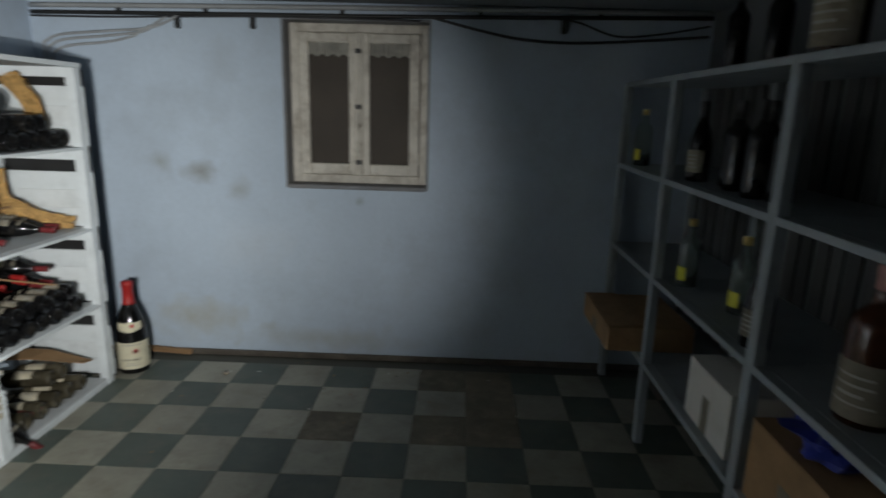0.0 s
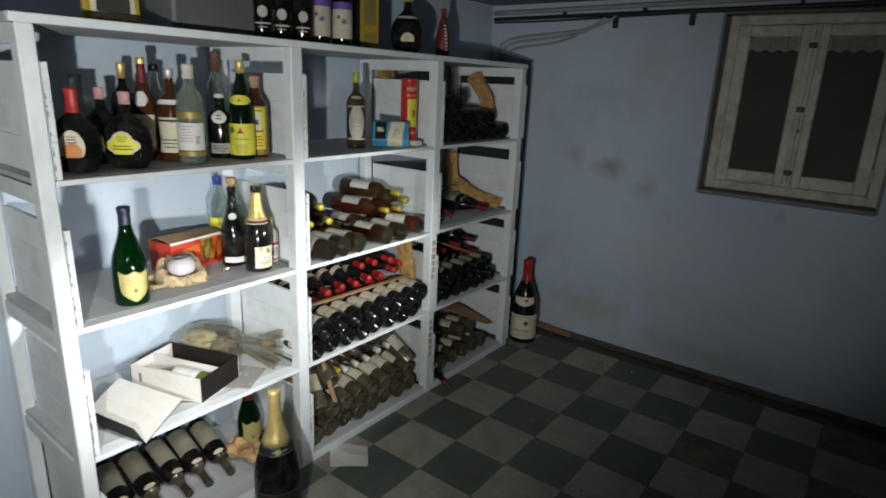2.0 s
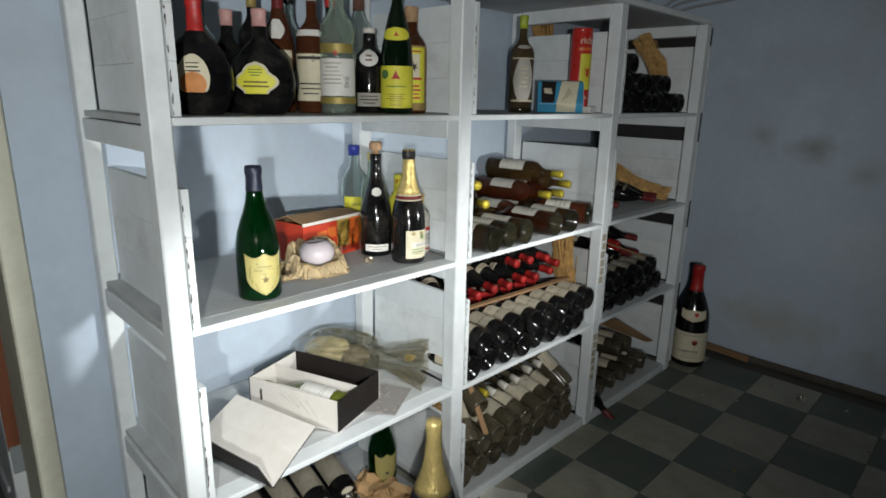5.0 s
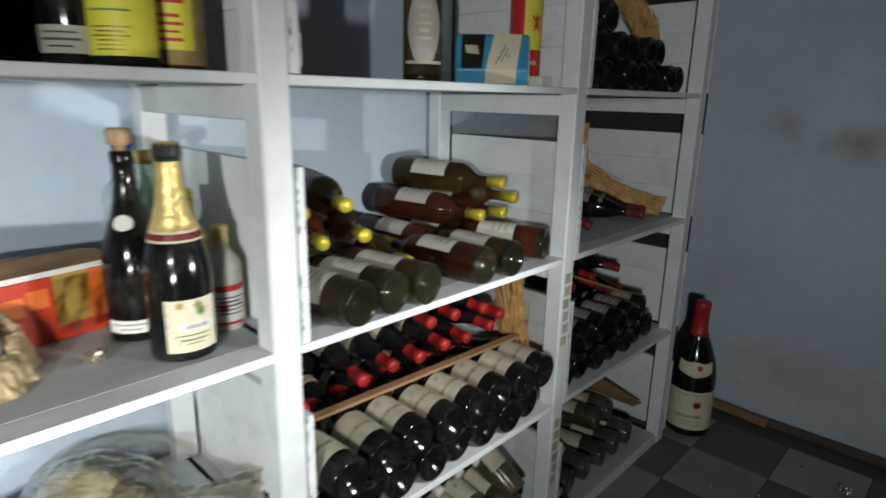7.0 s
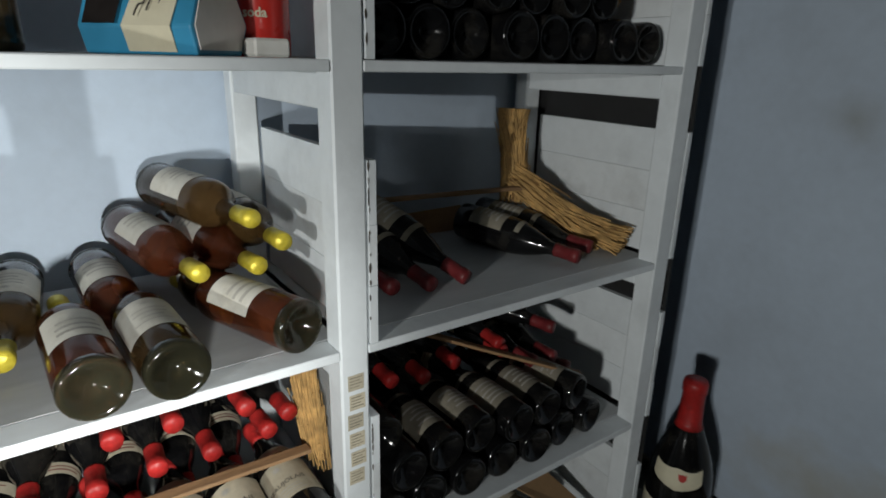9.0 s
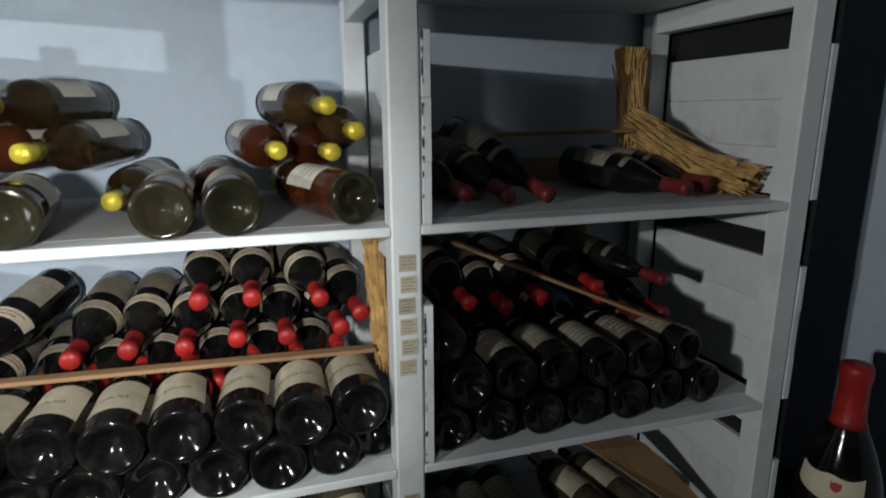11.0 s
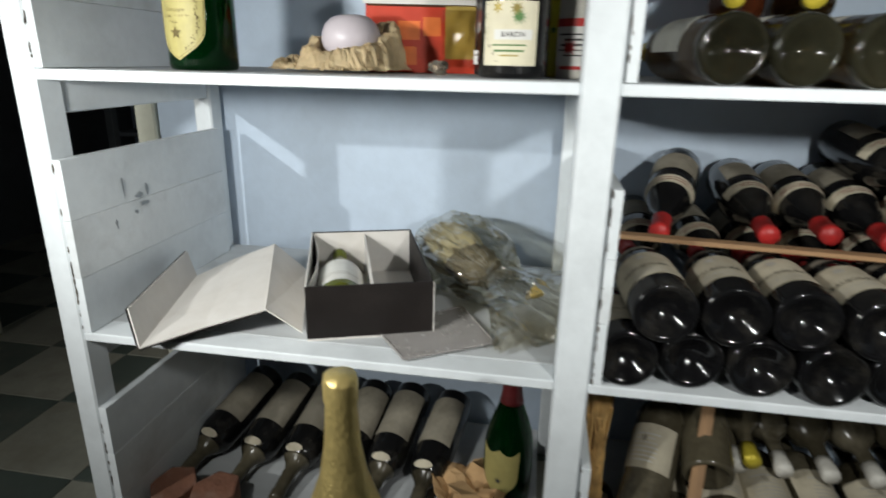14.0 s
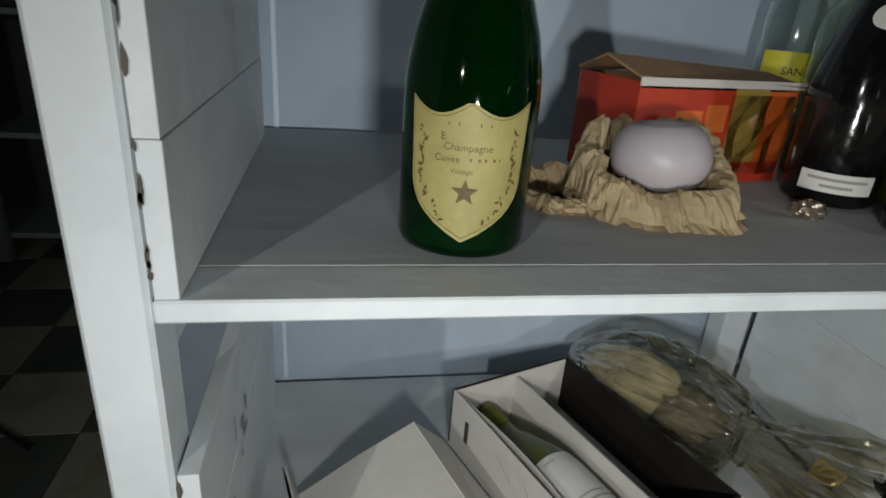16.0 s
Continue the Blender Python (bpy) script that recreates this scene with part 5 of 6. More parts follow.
def gift_box():
    ang = math.degrees(math.atan2(0.182, -0.065))
    t = thing("gift_box", "open black and white two-bottle gift box with its lid folded out", "box", pose(-1.592, 0.818, Z + 0.0008, 0, 0, ang))
    W, D, H, c = 0.192, 0.288, 0.088, 0.003
    part("bottom", box((0, 0, 0), (W, D, c)), BOXWHITE, t)
    part("front_wall", box((0, 0, c), (W, c, H), 0.0008), BOXBLACK, t, "dark brown front")
    part("front_lining", box((c, c, c), (W - c, c + 0.001, H - 0.002)), BOXBLACK, t)
    part("back_wall", box((0, D - c, c), (W, D, H), 0.0008), BOXBLACK, t)
    part("back_lining", box((c, D - c - 0.001, c), (W - c, D - c, H - 0.002)), BOXWHITE, t)
    part("side_wall", box((0, c, c), (c, D - c, H), 0.0008), BOXWHITE, t, "white side")
    part("side_lining", sheet([[(0.004 + 0.008 * math.sin(math.pi * i / 8), c + (D - 2 * c) * i / 8, 0.004), (0.0045 + 0.012 * math.sin(math.pi * i / 8), c + (D - 2 * c) * i / 8, H - 0.004)] for i in range(9)], 0.001), BOXWHITE, t)
    part("side_wall", box((W - c, c, c), (W, D - c, H), 0.0008), BOXBLACK, t)
    part("edge_strip", box((W, -0.0008, 0.002), (W + 0.0012, 0.0015, H - 0.002)), BOXWHITE, t)
    part("divider", box((W * 0.52, c + 0.001, c), (W * 0.52 + 0.0025, D - c - 0.001, H - 0.006)), BOXWHITE, t)
    part("side_mark", box((-0.0006, D - 0.045, H * 0.35), (-0.0001, D - 0.037, H * 0.72)), INK, t)
    for k in range(4):
        part("side_sketch", tube([(-0.0004, 0.06 + 0.03 * k, 0.02 + 0.01 * k), (-0.0004, 0.10 + 0.028 * k, H - 0.02)], 0.0005, 4), L_GREY, t)
    # the lid: a folded flap, the white panel and a short upright flap
    inv = t.matrix_basis.inverted()
    A = [Vector(p) for p in ((-1.856, 0.712, Z + 0.01), (-1.600, 0.806, Z + 0.01))]
    R = [Vector(p) for p in ((-1.819, 0.664, Z + 0.074), (-1.594, 0.752, Z + 0.046))]
    Lw = [Vector(p) for p in ((-1.772, 0.527, Z + 0.016), (-1.514, 0.594, Z + 0.006))]
    T = [Vector(p) for p in ((-1.767, 0.516, Z + 0.066), (-1.530, 0.572, Z + 0.058))]
    loc = lambda p: inv @ p
    lid = part("lid", sheet([[loc(R[0]), loc(R[1])], [loc((R[0] + Lw[0]) / 2 + Vector((0, 0, 0.003))), loc((R[1] + Lw[1]) / 2 + Vector((0, 0, 0.002)))], [loc(Lw[0]), loc(Lw[1])]], 0.0018), BOXWHITE, t, "white inside of the lid")
    part("lid_hinge", sheet([[loc(A[0]), loc(A[1])], [loc(R[0]), loc(R[1])]], 0.0016), BOXWHITE, lid)
    part("lid_flap", sheet([[loc(Lw[0]), loc(Lw[1])], [loc(T[0]), loc(T[1])]], 0.0018), BOXWHITE, lid)
    out = Vector((0.0007, -0.0030, -0.0004))
    part("flap_outside", sheet([[loc(Lw[0] + out), loc(Lw[1] + out)], [loc(T[0] + out), loc(T[1] + out)]], 0.0006), BOXBLACK, lid)
    down = Vector((0, 0, -0.0045))
    part("lid_outside", sheet([[loc(R[0] + down), loc(R[1] + down)], [loc((R[0] + Lw[0]) / 2 + Vector((0, 0, 0.003)) + down), loc((R[1] + Lw[1]) / 2 + Vector((0, 0, 0.002)) + down)], [loc(Lw[0] + down), loc(Lw[1] + down)]], 0.0006), BOXBLACK, lid)
    return t.matrix_basis.copy()


BOXM = gift_box()
BOXED = Kind("olive white wine bottle with pale label lying in the gift box", "burgundy", 0.272, 0.0385, G_OLIVE, G_OLIVE, 0.84, [(0.14, 0.50, 88, L_WHITE)],
             [(P("bars", 0.46, 0.475, 20, 1, centre=-10, seed=30), L_GREY), (P("bars", 0.22, 0.28, 70, 2, seed=31), L_GREY)])
b0, b1 = BOXM @ Vector((0.052, 0.008, 0.0425)), BOXM @ Vector((0.052, 0.28, 0.0425))
BOXED.lie(b0, b1, -10)


def cellophane_gift():
    t = thing("wrapped_gift", "gift wrapped in crinkled clear cellophane with gold ribbon curl", "gift", pose(-1.828, 1.045, Z + 0.001, 0, 0, 38))
    bm = bmesh.new()
    bmesh.ops.create_icosphere(bm, subdivisions=4, radius=1)
    for v in bm.verts:
        k = 1 + 0.10 * noise.noise(v.co * 3)
        v.co = Vector((v.co.x * 0.078 * k - 0.082, v.co.y * 0.052 * k, 0.064 + v.co.z * 0.050 * k))
    part("content", bm, PALE_CONTENT, t, "pale straw-coloured content", smooth=True)
    bm = bmesh.new()
    bmesh.ops.create_icosphere(bm, subdivisions=4, radius=1)
    for v in bm.verts:
        k = 1 + 0.22 * noise.noise(v.co * 4 + Vector((3, 0, 0))) + 0.10 * noise.noise(v.co * 9)
        v.co = Vector((v.co.x * 0.062 * k - 0.012, v.co.y * 0.044 * k, 0.056 + v.co.z * 0.036 * k))
    part("filling", bm, L_DUST, t, "brownish shredded filling", smooth=True)
    bm = bmesh.new()
    rows, n, steps = [], 96, 72
    for j in range(steps + 1):
        q = j / steps
        x = -0.178 + 0.395 * q
        if q < 0.62:
            rad = 0.078 * math.sin(math.pi * (0.05 + 0.80 * q / 0.62)) ** 0.6 + 0.002
        else:
            rad = 0.030 + 0.052 * (q - 0.62) / 0.38
        ring = []
        for i in range(n):
            a = 2 * math.pi * i / n
            c, d = math.cos(a), math.sin(a)
            fold = abs(noise.noise((5 * c + 9, 5 * d, q * 3.2))) + 0.6 * abs(noise.noise((11 * c, 11 * d + 4, q * 6.5)))
            w = noise.noise((2.2 * c, 2.2 * d, q * 4)) * 0.10 - 0.30 * fold + 0.10
            fan = 1.0 + (0.30 * math.sin(a * 7 + q * 4) * min(1.0, (q - 0.6) * 6) if q > 0.6 else 0.0)
            rr = rad * (1 + w) * fan
            tall = 0.62 if q > 0.66 else 0.95
            ring.append(bm.verts.new((x + 0.012 * w, rr * d, max(0.0015, 0.062 - 0.024 * max(0, q - 0.5) + rr * c * tall))))
        rows.append(ring)
    for a, b in zip(rows, rows[1:]):
        for i in range(n):
            bm.faces.new((a[i], a[(i + 1) % n], b[(i + 1) % n], b[i]))
    bm.faces.new(rows[0])
    part("cellophane", bm, CELLO, t)
    pts = [(0.066 + 0.003 * math.sin(i), 0.022 * math.cos(i * 0.6283), 0.050 + 0.020 * math.sin(i * 0.6283)) for i in range(31)]
    part("tie", tube(pts, 0.0012, 6), CELLO, t, "clear twisted tie")
    for k in range(5):
        a = k * 1.3
        part("ribbon_loop", tube(smooth_path([(0.150, 0.005, 0.052), (0.158 + 0.006 * k, 0.012 * math.cos(a), 0.072), (0.174, 0.016 * math.sin(a), 0.064), (0.152, 0.004, 0.050)]), 0.0022, 5), C_GOLD, t, "gold ribbon curl" if k == 0 else "")


cellophane_gift()


def plastic_tray():
    t = thing("plastic_tray", "flat clear plastic tray lying on the shelf", "tray")
    a, b, c, d = Vector((-1.560, 0.975, Z + 0.004)), Vector((-1.636, 1.098, Z + 0.005)), Vector((-1.76, 1.03, Z + 0.005)), Vector((-1.655, 0.905, Z + 0.003))
    part("sheet", sheet([[a, b], [d, c]], 0.0015), PLASTIC, t)
    for p, q in ((a, b), (b, c), (c, d), (d, a)):
        part("rim", tube([p + Vector((0, 0, 0.0012)), q + Vector((0, 0, 0.0012))], 0.0018, 6), PLASTIC, t)
    k = a.lerp(c, 0.12)
    part("label", sheet([[k, k + Vector((-0.010, 0.018, 0))], [k + Vector((-0.014, -0.006, 0.0)), k + Vector((-0.024, 0.012, 0))]], 0.0006), L_WHITE, t).location.z = 0.0012


plastic_tray()

# ---- first bay, bottom board ----
Z = LEVEL_D
for i, (yb, yn) in enumerate(((0.545, 0.492), (0.633, 0.602), (0.720, 0.700), (0.812, 0.796), (0.900, 0.872), (0.995, 0.960))):
    NECK_DOWN.lie((-1.985 + 0.004 * (i % 3), yb, Z + 0.080 - 0.006 * (i % 2)), (-1.70, yn, Z + 0.020), -8 + 9 * (i % 3))
for y, a in ((0.525, 12), (0.605, -6)):
    bm = bmesh.new()
    vs = [(0.052 * math.cos(math.pi * k / 3 + 0.5), 0.043 * math.sin(math.pi * k / 3 + 0.5)) for k in range(6)]
    lo = [bm.verts.new((p, q, 0)) for p, q in vs]
    hi = [bm.verts.new((p, q, 0.062)) for p, q in vs]
    bm.faces.new(lo[::-1])
    bm.faces.new(hi)
    for k in range(6):
        bm.faces.new((lo[k], lo[(k + 1) % 6], hi[(k + 1) % 6], hi[k]))
    bmesh.ops.bevel(bm, geom=bm.edges[:], offset=0.004, segments=2, affect="EDGES", profile=0.6)
    ob = part("brick", bm, BRICK)
    ob.matrix_basis = pose(-1.632, y, Z, 0, 0, a)
    tagged(ob, "six-sided red-brown brick propping the bottle necks", "brick", "bricks under the bottles")
JERO_DARK = Kind("very large black champagne bottle with gold foil neck and black label", "jeroboam", 0.512, 0.076, G_DARK, C_GOLD, 0.64, [(0.085, 0.34, 75, C_BLACK), (0.585, 0.64, 178, C_BLACK)],
                 [(P("bars", 0.33, 0.338, 70, 1, seed=1), INK_GOLD), (P("bars", 0.09, 0.096, 70, 1, seed=1), INK_GOLD), (P("bars", 0.588, 0.593, 176, 1, seed=1), INK_SILVER), (P("bars", 0.632, 0.637, 176, 1, seed=1), INK_SILVER), (P("bars", 0.602, 0.625, 30, 1, seed=2), INK_SILVER), (P("bars", 0.185, 0.225, 34, 1, seed=5), INK_SILVER), (P("bars", 0.12, 0.15, 30, 2, seed=4), INK_GOLD), (P("star", 0.265, 0.016, points=10), INK_GOLD), (P("wrap", 0.595, 0.63, 12, shape=oval, centre=-8), INK_GOLD)], segs=40, name="jeroboam_bottle")
JERO_DARK.stand(-1.382, 0.945, 0, -22)
Kind("green champagne bottle with shield label behind the large one", "champagne", 0.285, 0.0465, G_GREEN, C_DARKRED, 0.72, [(0.075, 0.435, 49, L_SHIELD, shield)], [(P("star", 0.2, 0.008), INK)], hollow=True, segs=32, name="champagne_bottle").stand(-1.80, 1.125, Z, -20)


def pulp_tray():
    t = thing("pulp_tray", "torn tan moulded card bottle tray", "packaging", pose(-1.70, 1.062, Z + 0.001, 0, 0, 20))
    rows = []
    for i in range(19):
        row = []
        for j in range(9):
            x, y = -0.13 + 0.26 * i / 18, -0.055 + 0.11 * j / 8 * (1 + 0.18 * math.sin(i * 1.7))
            row.append((x, y, 0.012 + 0.022 * abs(math.sin(i * 0.55)) + 0.02 * math.cos(j * 0.9) ** 2 + 0.01 * noise.noise((i * 0.8, j * 0.8, 2))))
        rows.append(row)
    part("shell", sheet(rows, 0.002), CARDTAN, t)
    part("strip", sheet([[(-0.05, -0.03, 0.05), (-0.05, 0.0, 0.055)], [(0.02, -0.02, 0.085), (0.02, 0.012, 0.08)], [(0.09, 0.01, 0.05), (0.09, 0.04, 0.05)]], 0.002), CARDTAN, t)


pulp_tray()

# ---- second bay, upper shelf ----
Z = LEVEL_A
Kind("old amber bottle with diamond-shaped faded label and lime capsule", "bordeaux", 0.292, 0.038, G_TAWNY, C_LIME, 0.87, [(0.12, 0.56, 52, L_GREY, diamond), (0.115, 0.135, 60, L_OLD), (0.555, 0.57, 60, L_OLD), (0.66, 0.70, 40, L_GREY, oval)], [(P("bars", 0.25, 0.48, 26, 5, seed=33), L_OLD)], foot=G_BASE).stand(-1.70, 1.620, Z, -40)
Kind("tiny sample bottle with printed white label", "spirit", 0.105, 0.014, G_CLEAR, C_WHITE, 0.80, [(0.10, 0.55, 90, L_WHITE)], [(P("bars", 0.14, 0.5, 60, 4, seed=34), L_GREY)], name="sample_bottle").stand(-1.605, 1.268, Z, -30)


def printed_tin():
    t = thing("printed_tin", "tall red printed tin with yellow fruit panel", "tin", pose(-1.672, 1.913, Z, 0, 0, -38))
    prof = [(0, 0.0), (0.034, 0.0), (0.036, 0.003), (0.036, 0.10), (0.036, 0.262), (0.0345, 0.266), (0.0345, 0.274), (0.0355, 0.276), (0.033, 0.28), (0, 0.279)]
    part("body", lathe(prof, 32), CAN_RED, t, smooth=True)
    flat = [(0, 0), (0.036, 0), (0.036, 0.001), (0.036, 0.002), (0.036, 0.003), (0.036, 0.0), (0.036, 0.28)]
    part("panel", wrap(flat, 0.078, 0.196, 40, centre=20), L_YELLOW, t)
    part("fruit_print", star(flat, 0.135, 0.022, 0.0012, 9, centre=24), INK_RED, t)
    part("lettering", words("rich", 0.030, flat, 0.238, centre=8, bold=0.0004), L_CREAM, t)
    part("lettering", words("soda", 0.016, flat, 0.052, centre=8, bold=0.0004), L_CREAM, t)
    part("print", bars(flat, 0.20, 0.222, 45, 1, centre=8, seed=2), ORANGEBOX, t)


printed_tin()


def blue_packet():
    t = thing("picture_book", "blue picture book lying on its spine with white lettered strip", "book", pose(-1.700, 1.715, Z + 0.0005, 0, 0, 40))
    bm = bmesh.new()
    sec = [(0.0, 0.0), (0.085, 0.0), (0.10, 0.035), (0.060, 0.105), (0.022, 0.10), (-0.008, 0.03)]
    a = [bm.verts.new((0, p, q)) for p, q in sec]
    b = [bm.verts.new((0.15, p, q)) for p, q in sec]
    bm.faces.new(a)
    bm.faces.new(b[::-1])
    for k in range(6):
        bm.faces.new((a[k], a[(k + 1) % 6], b[(k + 1) % 6], b[k]))
    bmesh.ops.bevel(bm, geom=bm.edges[:], offset=0.003, segments=2, affect="EDGES", profile=0.5)
    part("box", bm, BLUEPACK, t)
    ends = [(0.004, 0.006), (0.081, 0.006), (0.094, 0.035), (0.058, 0.099), (0.025, 0.095), (-0.002, 0.032)]
    bm = bmesh.new()
    a = [bm.verts.new((0.1495, p, q)) for p, q in ends]
    b = [bm.verts.new((0.1515, p, q)) for p, q in ends]
    bm.faces.new(a)
    bm.faces.new(b[::-1])
    for k in range(6):
        bm.faces.new((a[k], a[(k + 1) % 6], b[(k + 1) % 6], b[k]))
    part("pages", bm, BOXWHITE, t, "white page block")
    part("slip", sheet([[(0.062, -0.002, 0.003), (0.125, -0.002, 0.003)], [(0.062, -0.0105, 0.03), (0.125, -0.0105, 0.03)], [(0.078, 0.0205, 0.1015), (0.135, 0.0205, 0.1015)]], 0.001), L_CREAM, t, "white paper slip")
    for k in range(3):
        part("pen_stroke", tube(smooth_path([(0.082 + 0.004 * i + 0.012 * k, -0.012 + 0.0048 * (i * 0.9 + 1.2 * k), 0.040 + 0.007 * (i + 0.8 * k) + 0.004 * (i % 2)) for i in range(6)]), 0.0009, 4), INK, t)
    part("picture", sheet([[(0.012, -0.0118, 0.032), (0.055, -0.0118, 0.032)], [(0.012, 0.0195, 0.0995), (0.06, 0.0195, 0.0995)]], 0.0008), BOXBLACK, t, "dark picture")
    part("motif", sheet([[(0.022, 0.0005, 0.062), (0.048, -0.0005, 0.060)], [(0.018, 0.008, 0.078), (0.044, 0.0085, 0.078)]], 0.0008), L_OLD, t)
    ob = part("paper_tag", box((-1.648, 1.878, Z + 0.0005), (-1.598, 1.922, Z + 0.022), 0.003), L_WHITE)
    tagged(ob, "small white folded card beside the blue packet", "card")


blue_packet()

# ---- second bay, middle shelf: amber and rose bottles ----
Z = LEVEL_B + 0.039
X0 = -1.578
for i, (y, yn, k) in enumerate(((1.342, 1.295, AMBER), (1.418, 1.368, AMBER), (1.494, 1.442, AMBER), (1.660, 1.640, ROSE), (1.745, 1.725, AMBER), (1.910, 1.81, ROSE))):
    k.lie((X0 - 0.006 * (i % 2) + (0.034 if i < 5 else 0.006), y, Z), (-1.85, yn, Z), (-22, 8, 14, 5, -4, -15)[i])
for i, (y, yb, z, k) in enumerate(((1.575, 1.59, 0, AMBER), (1.715, 1.700, 0.0, ROSE), (1.845, 1.836, 0, AMBER))):
    k.lie((-1.985, yb, Z), (-1.69, y, Z - 0.004), 4 * i)
for i, (y, yb, dz, k) in enumerate(((1.372, 1.46, 0.068, ROSE), (1.468, 1.545, 0.068, AMBER), (1.810, 1.755, 0.064, ROSE), (1.892, 1.836, 0.060, ROSE), (1.330, 1.39, 0.129, ROSE), (1.425, 1.50, 0.132, AMBER), (1.890, 1.815, 0.131, AMBER), (1.930, 1.892, 0.092, AMBER))):
    k.lie((-1.985, yb, Z + dz + 0.004), (-1.69, y, Z + dz - 0.002), -10 + 9 * (i % 4))

# ---- second bay, lower shelf: stacked red-capped bottles ----
Z = LEVEL_C + 0.042
for i in range(8):
    RED_LYING.lie((-1.553 - 0.006 * ((i * 5) % 3), 1.275 + 0.0835 * i, Z), (-1.90, 1.275 + 0.0835 * i + 0.006 * ((i * 3) % 4 - 1.5), Z), 12 * ((i * 3) % 5 - 2))
BARE_DARK.lie((-1.60, 1.925, Z - 0.003), (-1.90, 1.922, Z - 0.003))
for i in range(8):
    y = 1.314 + 0.0838 * i
    RED_LYING.lie((-1.545 - 0.005 * ((i * 7) % 3), y, Z + 0.0715), (-1.90, y + 0.012 * ((i * 3) % 4 - 1.5), Z + 0.073), 9 * ((i * 5) % 5 - 2) - 6)
for i in range(8):
    y = 1.331 + 0.087 * i
    if y < 1.93:
        RED_COLLAR.lie((-2.012, y, Z + 0.085), (-1.722, y + 0.01 * ((i * 5) % 3 - 1), Z + 0.062), 15 * ((i * 7) % 5 - 2))
for i, (y, yb) in enumerate(((1.48, 1.498), (1.561, 1.575), (1.643, 1.652), (1.724, 1.732), (1.804, 1.79), (1.896, 1.865))):
    RED_COLLAR.lie((-2.005, yb, Z + 0.166), (-1.715, y, Z + 0.134 + 0.006 * (i % 2)), 12 * ((i * 3) % 5 - 2))
RED_COLLAR.lie((-1.985, 1.40, Z + 0.185), (-1.70, 1.322, Z + 0.128), 8)
for i, (y, yb, z) in enumerate(((1.672, 1.675, 0.212), (1.753, 1.752, 0.210), (1.862, 1.832, 0.198), (1.930, 1.900, 0.165))):
    RED_COLLAR.lie((-2.0, yb, Z + z + 0.03), (-1.715, y, Z + z), 25 * (i % 3 - 1))
lath((-1.675, 1.262, Z + 0.134), (-1.672, 1.945, Z + 0.116), 0.022, 0.007, "rough narrow wooden lath laid across the bottles")
straw_sleeve(pose(-1.70, 1.966, LEVEL_C + 0.13, 2, -6, 0), 0.195, 0.017, "flattened bound straw bottle sleeve standing against the divider", 2.7, 2)

# ---- second bay, bottom board: dusty bottles ----
Z = LEVEL_D + 0.040
for i in range(8):
    y = 1.290 + 0.0845 * i
    (DUSTY_BARE if i % 3 == 1 else DUSTY).lie((-1.585 - 0.008 * (i % 3), y, Z), (-1.89, y + 0.01 * (i % 3 - 1), Z + 0.002), 20 * ((i * 3) % 5 - 2))
for i in range(7):
    y = 1.395 + 0.080 * i
    DUSTY.lie((-1.598 - 0.007 * (i % 2), y, Z + 0.064), (-1.88, y + 0.012 * ((i * 5) % 3 - 1), Z + 0.110), 10 * ((i * 3) % 5 - 2))
for i in range(7):
    y = 1.50 + 0.070 * i
    DUSTY.lie((-2.0, y + 0.006, Z + 0.19 + 0.012 * (i > 4)), (-1.70, y, Z + 0.145 + 0.02 * (i > 3)), 14 * ((i * 3) % 5 - 2))
DUSTY.lie((-1.615, 1.335, Z + 0.085), (-1.83, 1.408, Z + 0.245), -25)
DUSTY_BARE.lie((-1.66, 1.44, Z + 0.155), (-1.93, 1.47, Z + 0.255), 0)
DUSTY_BARE.lie((-1.99, 1.53, Z + 0.20), (-1.70, 1.515, Z + 0.165), 0)
DUSTY.lie((-1.62, 1.905, Z + 0.09), (-1.86, 1.87, Z + 0.26), 12)
lath((-1.60, 1.405, Z + 0.10), (-1.76, 1.455, Z + 0.275), 0.020, 0.006, "short lath stuck between the dusty bottles")
straw_sleeve(pose(-1.69, 1.276, LEVEL_D + 0.002, 0, -8, 20), 0.355, 0.023, "torn straw sleeve leaning in the corner of the bay", 1.5, 4)

# ---- third bay ----
Z = LEVEL_A + 0.040
for i in range(8):
    y = 2.052 + 0.083 * i
    BARE_DARK.lie((-1.60 - 0.012 * (i % 3), y, Z), (-1.90, y, Z), 0)
for i in range(6):
    y = 2.10 + 0.083 * i
    BARE_DARK.lie((-1.615 - 0.012 * (i % 2), y, Z + 0.070), (-1.90, y, Z + 0.070), 0)
for y in (2.14, 2.222):
    BARE_DARK.lie((-1.63, y, Z + 0.14), (-1.92, y, Z + 0.14), 0)
straw_sleeve(pose(-1.952, 2.062, LEVEL_A + 0.002, 0, 0, 0), 0.315, 0.042, "straw bottle sleeve standing at the back behind dark bottles", 1.0, 11)
straw_sleeve(pose(-1.70, 2.60, LEVEL_A + 0.125, -3, -28, 0), 0.20, 0.030, "frayed straw bottle sleeve leaning on the divider", 1.2, 6)
Z = LEVEL_B + 0.040
for i, (yb, y) in enumerate(((2.075, 2.105), (2.130, 2.172), (2.160, 2.245))):
    DULL_RED.lie((-1.955 + 0.02 * i, yb, Z + 0.012 + 0.03 * i), (-1.685, y, Z - 0.014), 10 * i - 10)
for i, (xb, yb, y) in enumerate(((-1.90, 2.425, 2.500), (-1.93, 2.50, 2.575))):
    DULL_RED.lie((xb, yb, Z + 0.006), (-1.66, y, Z - 0.016), 15 * i - 5)
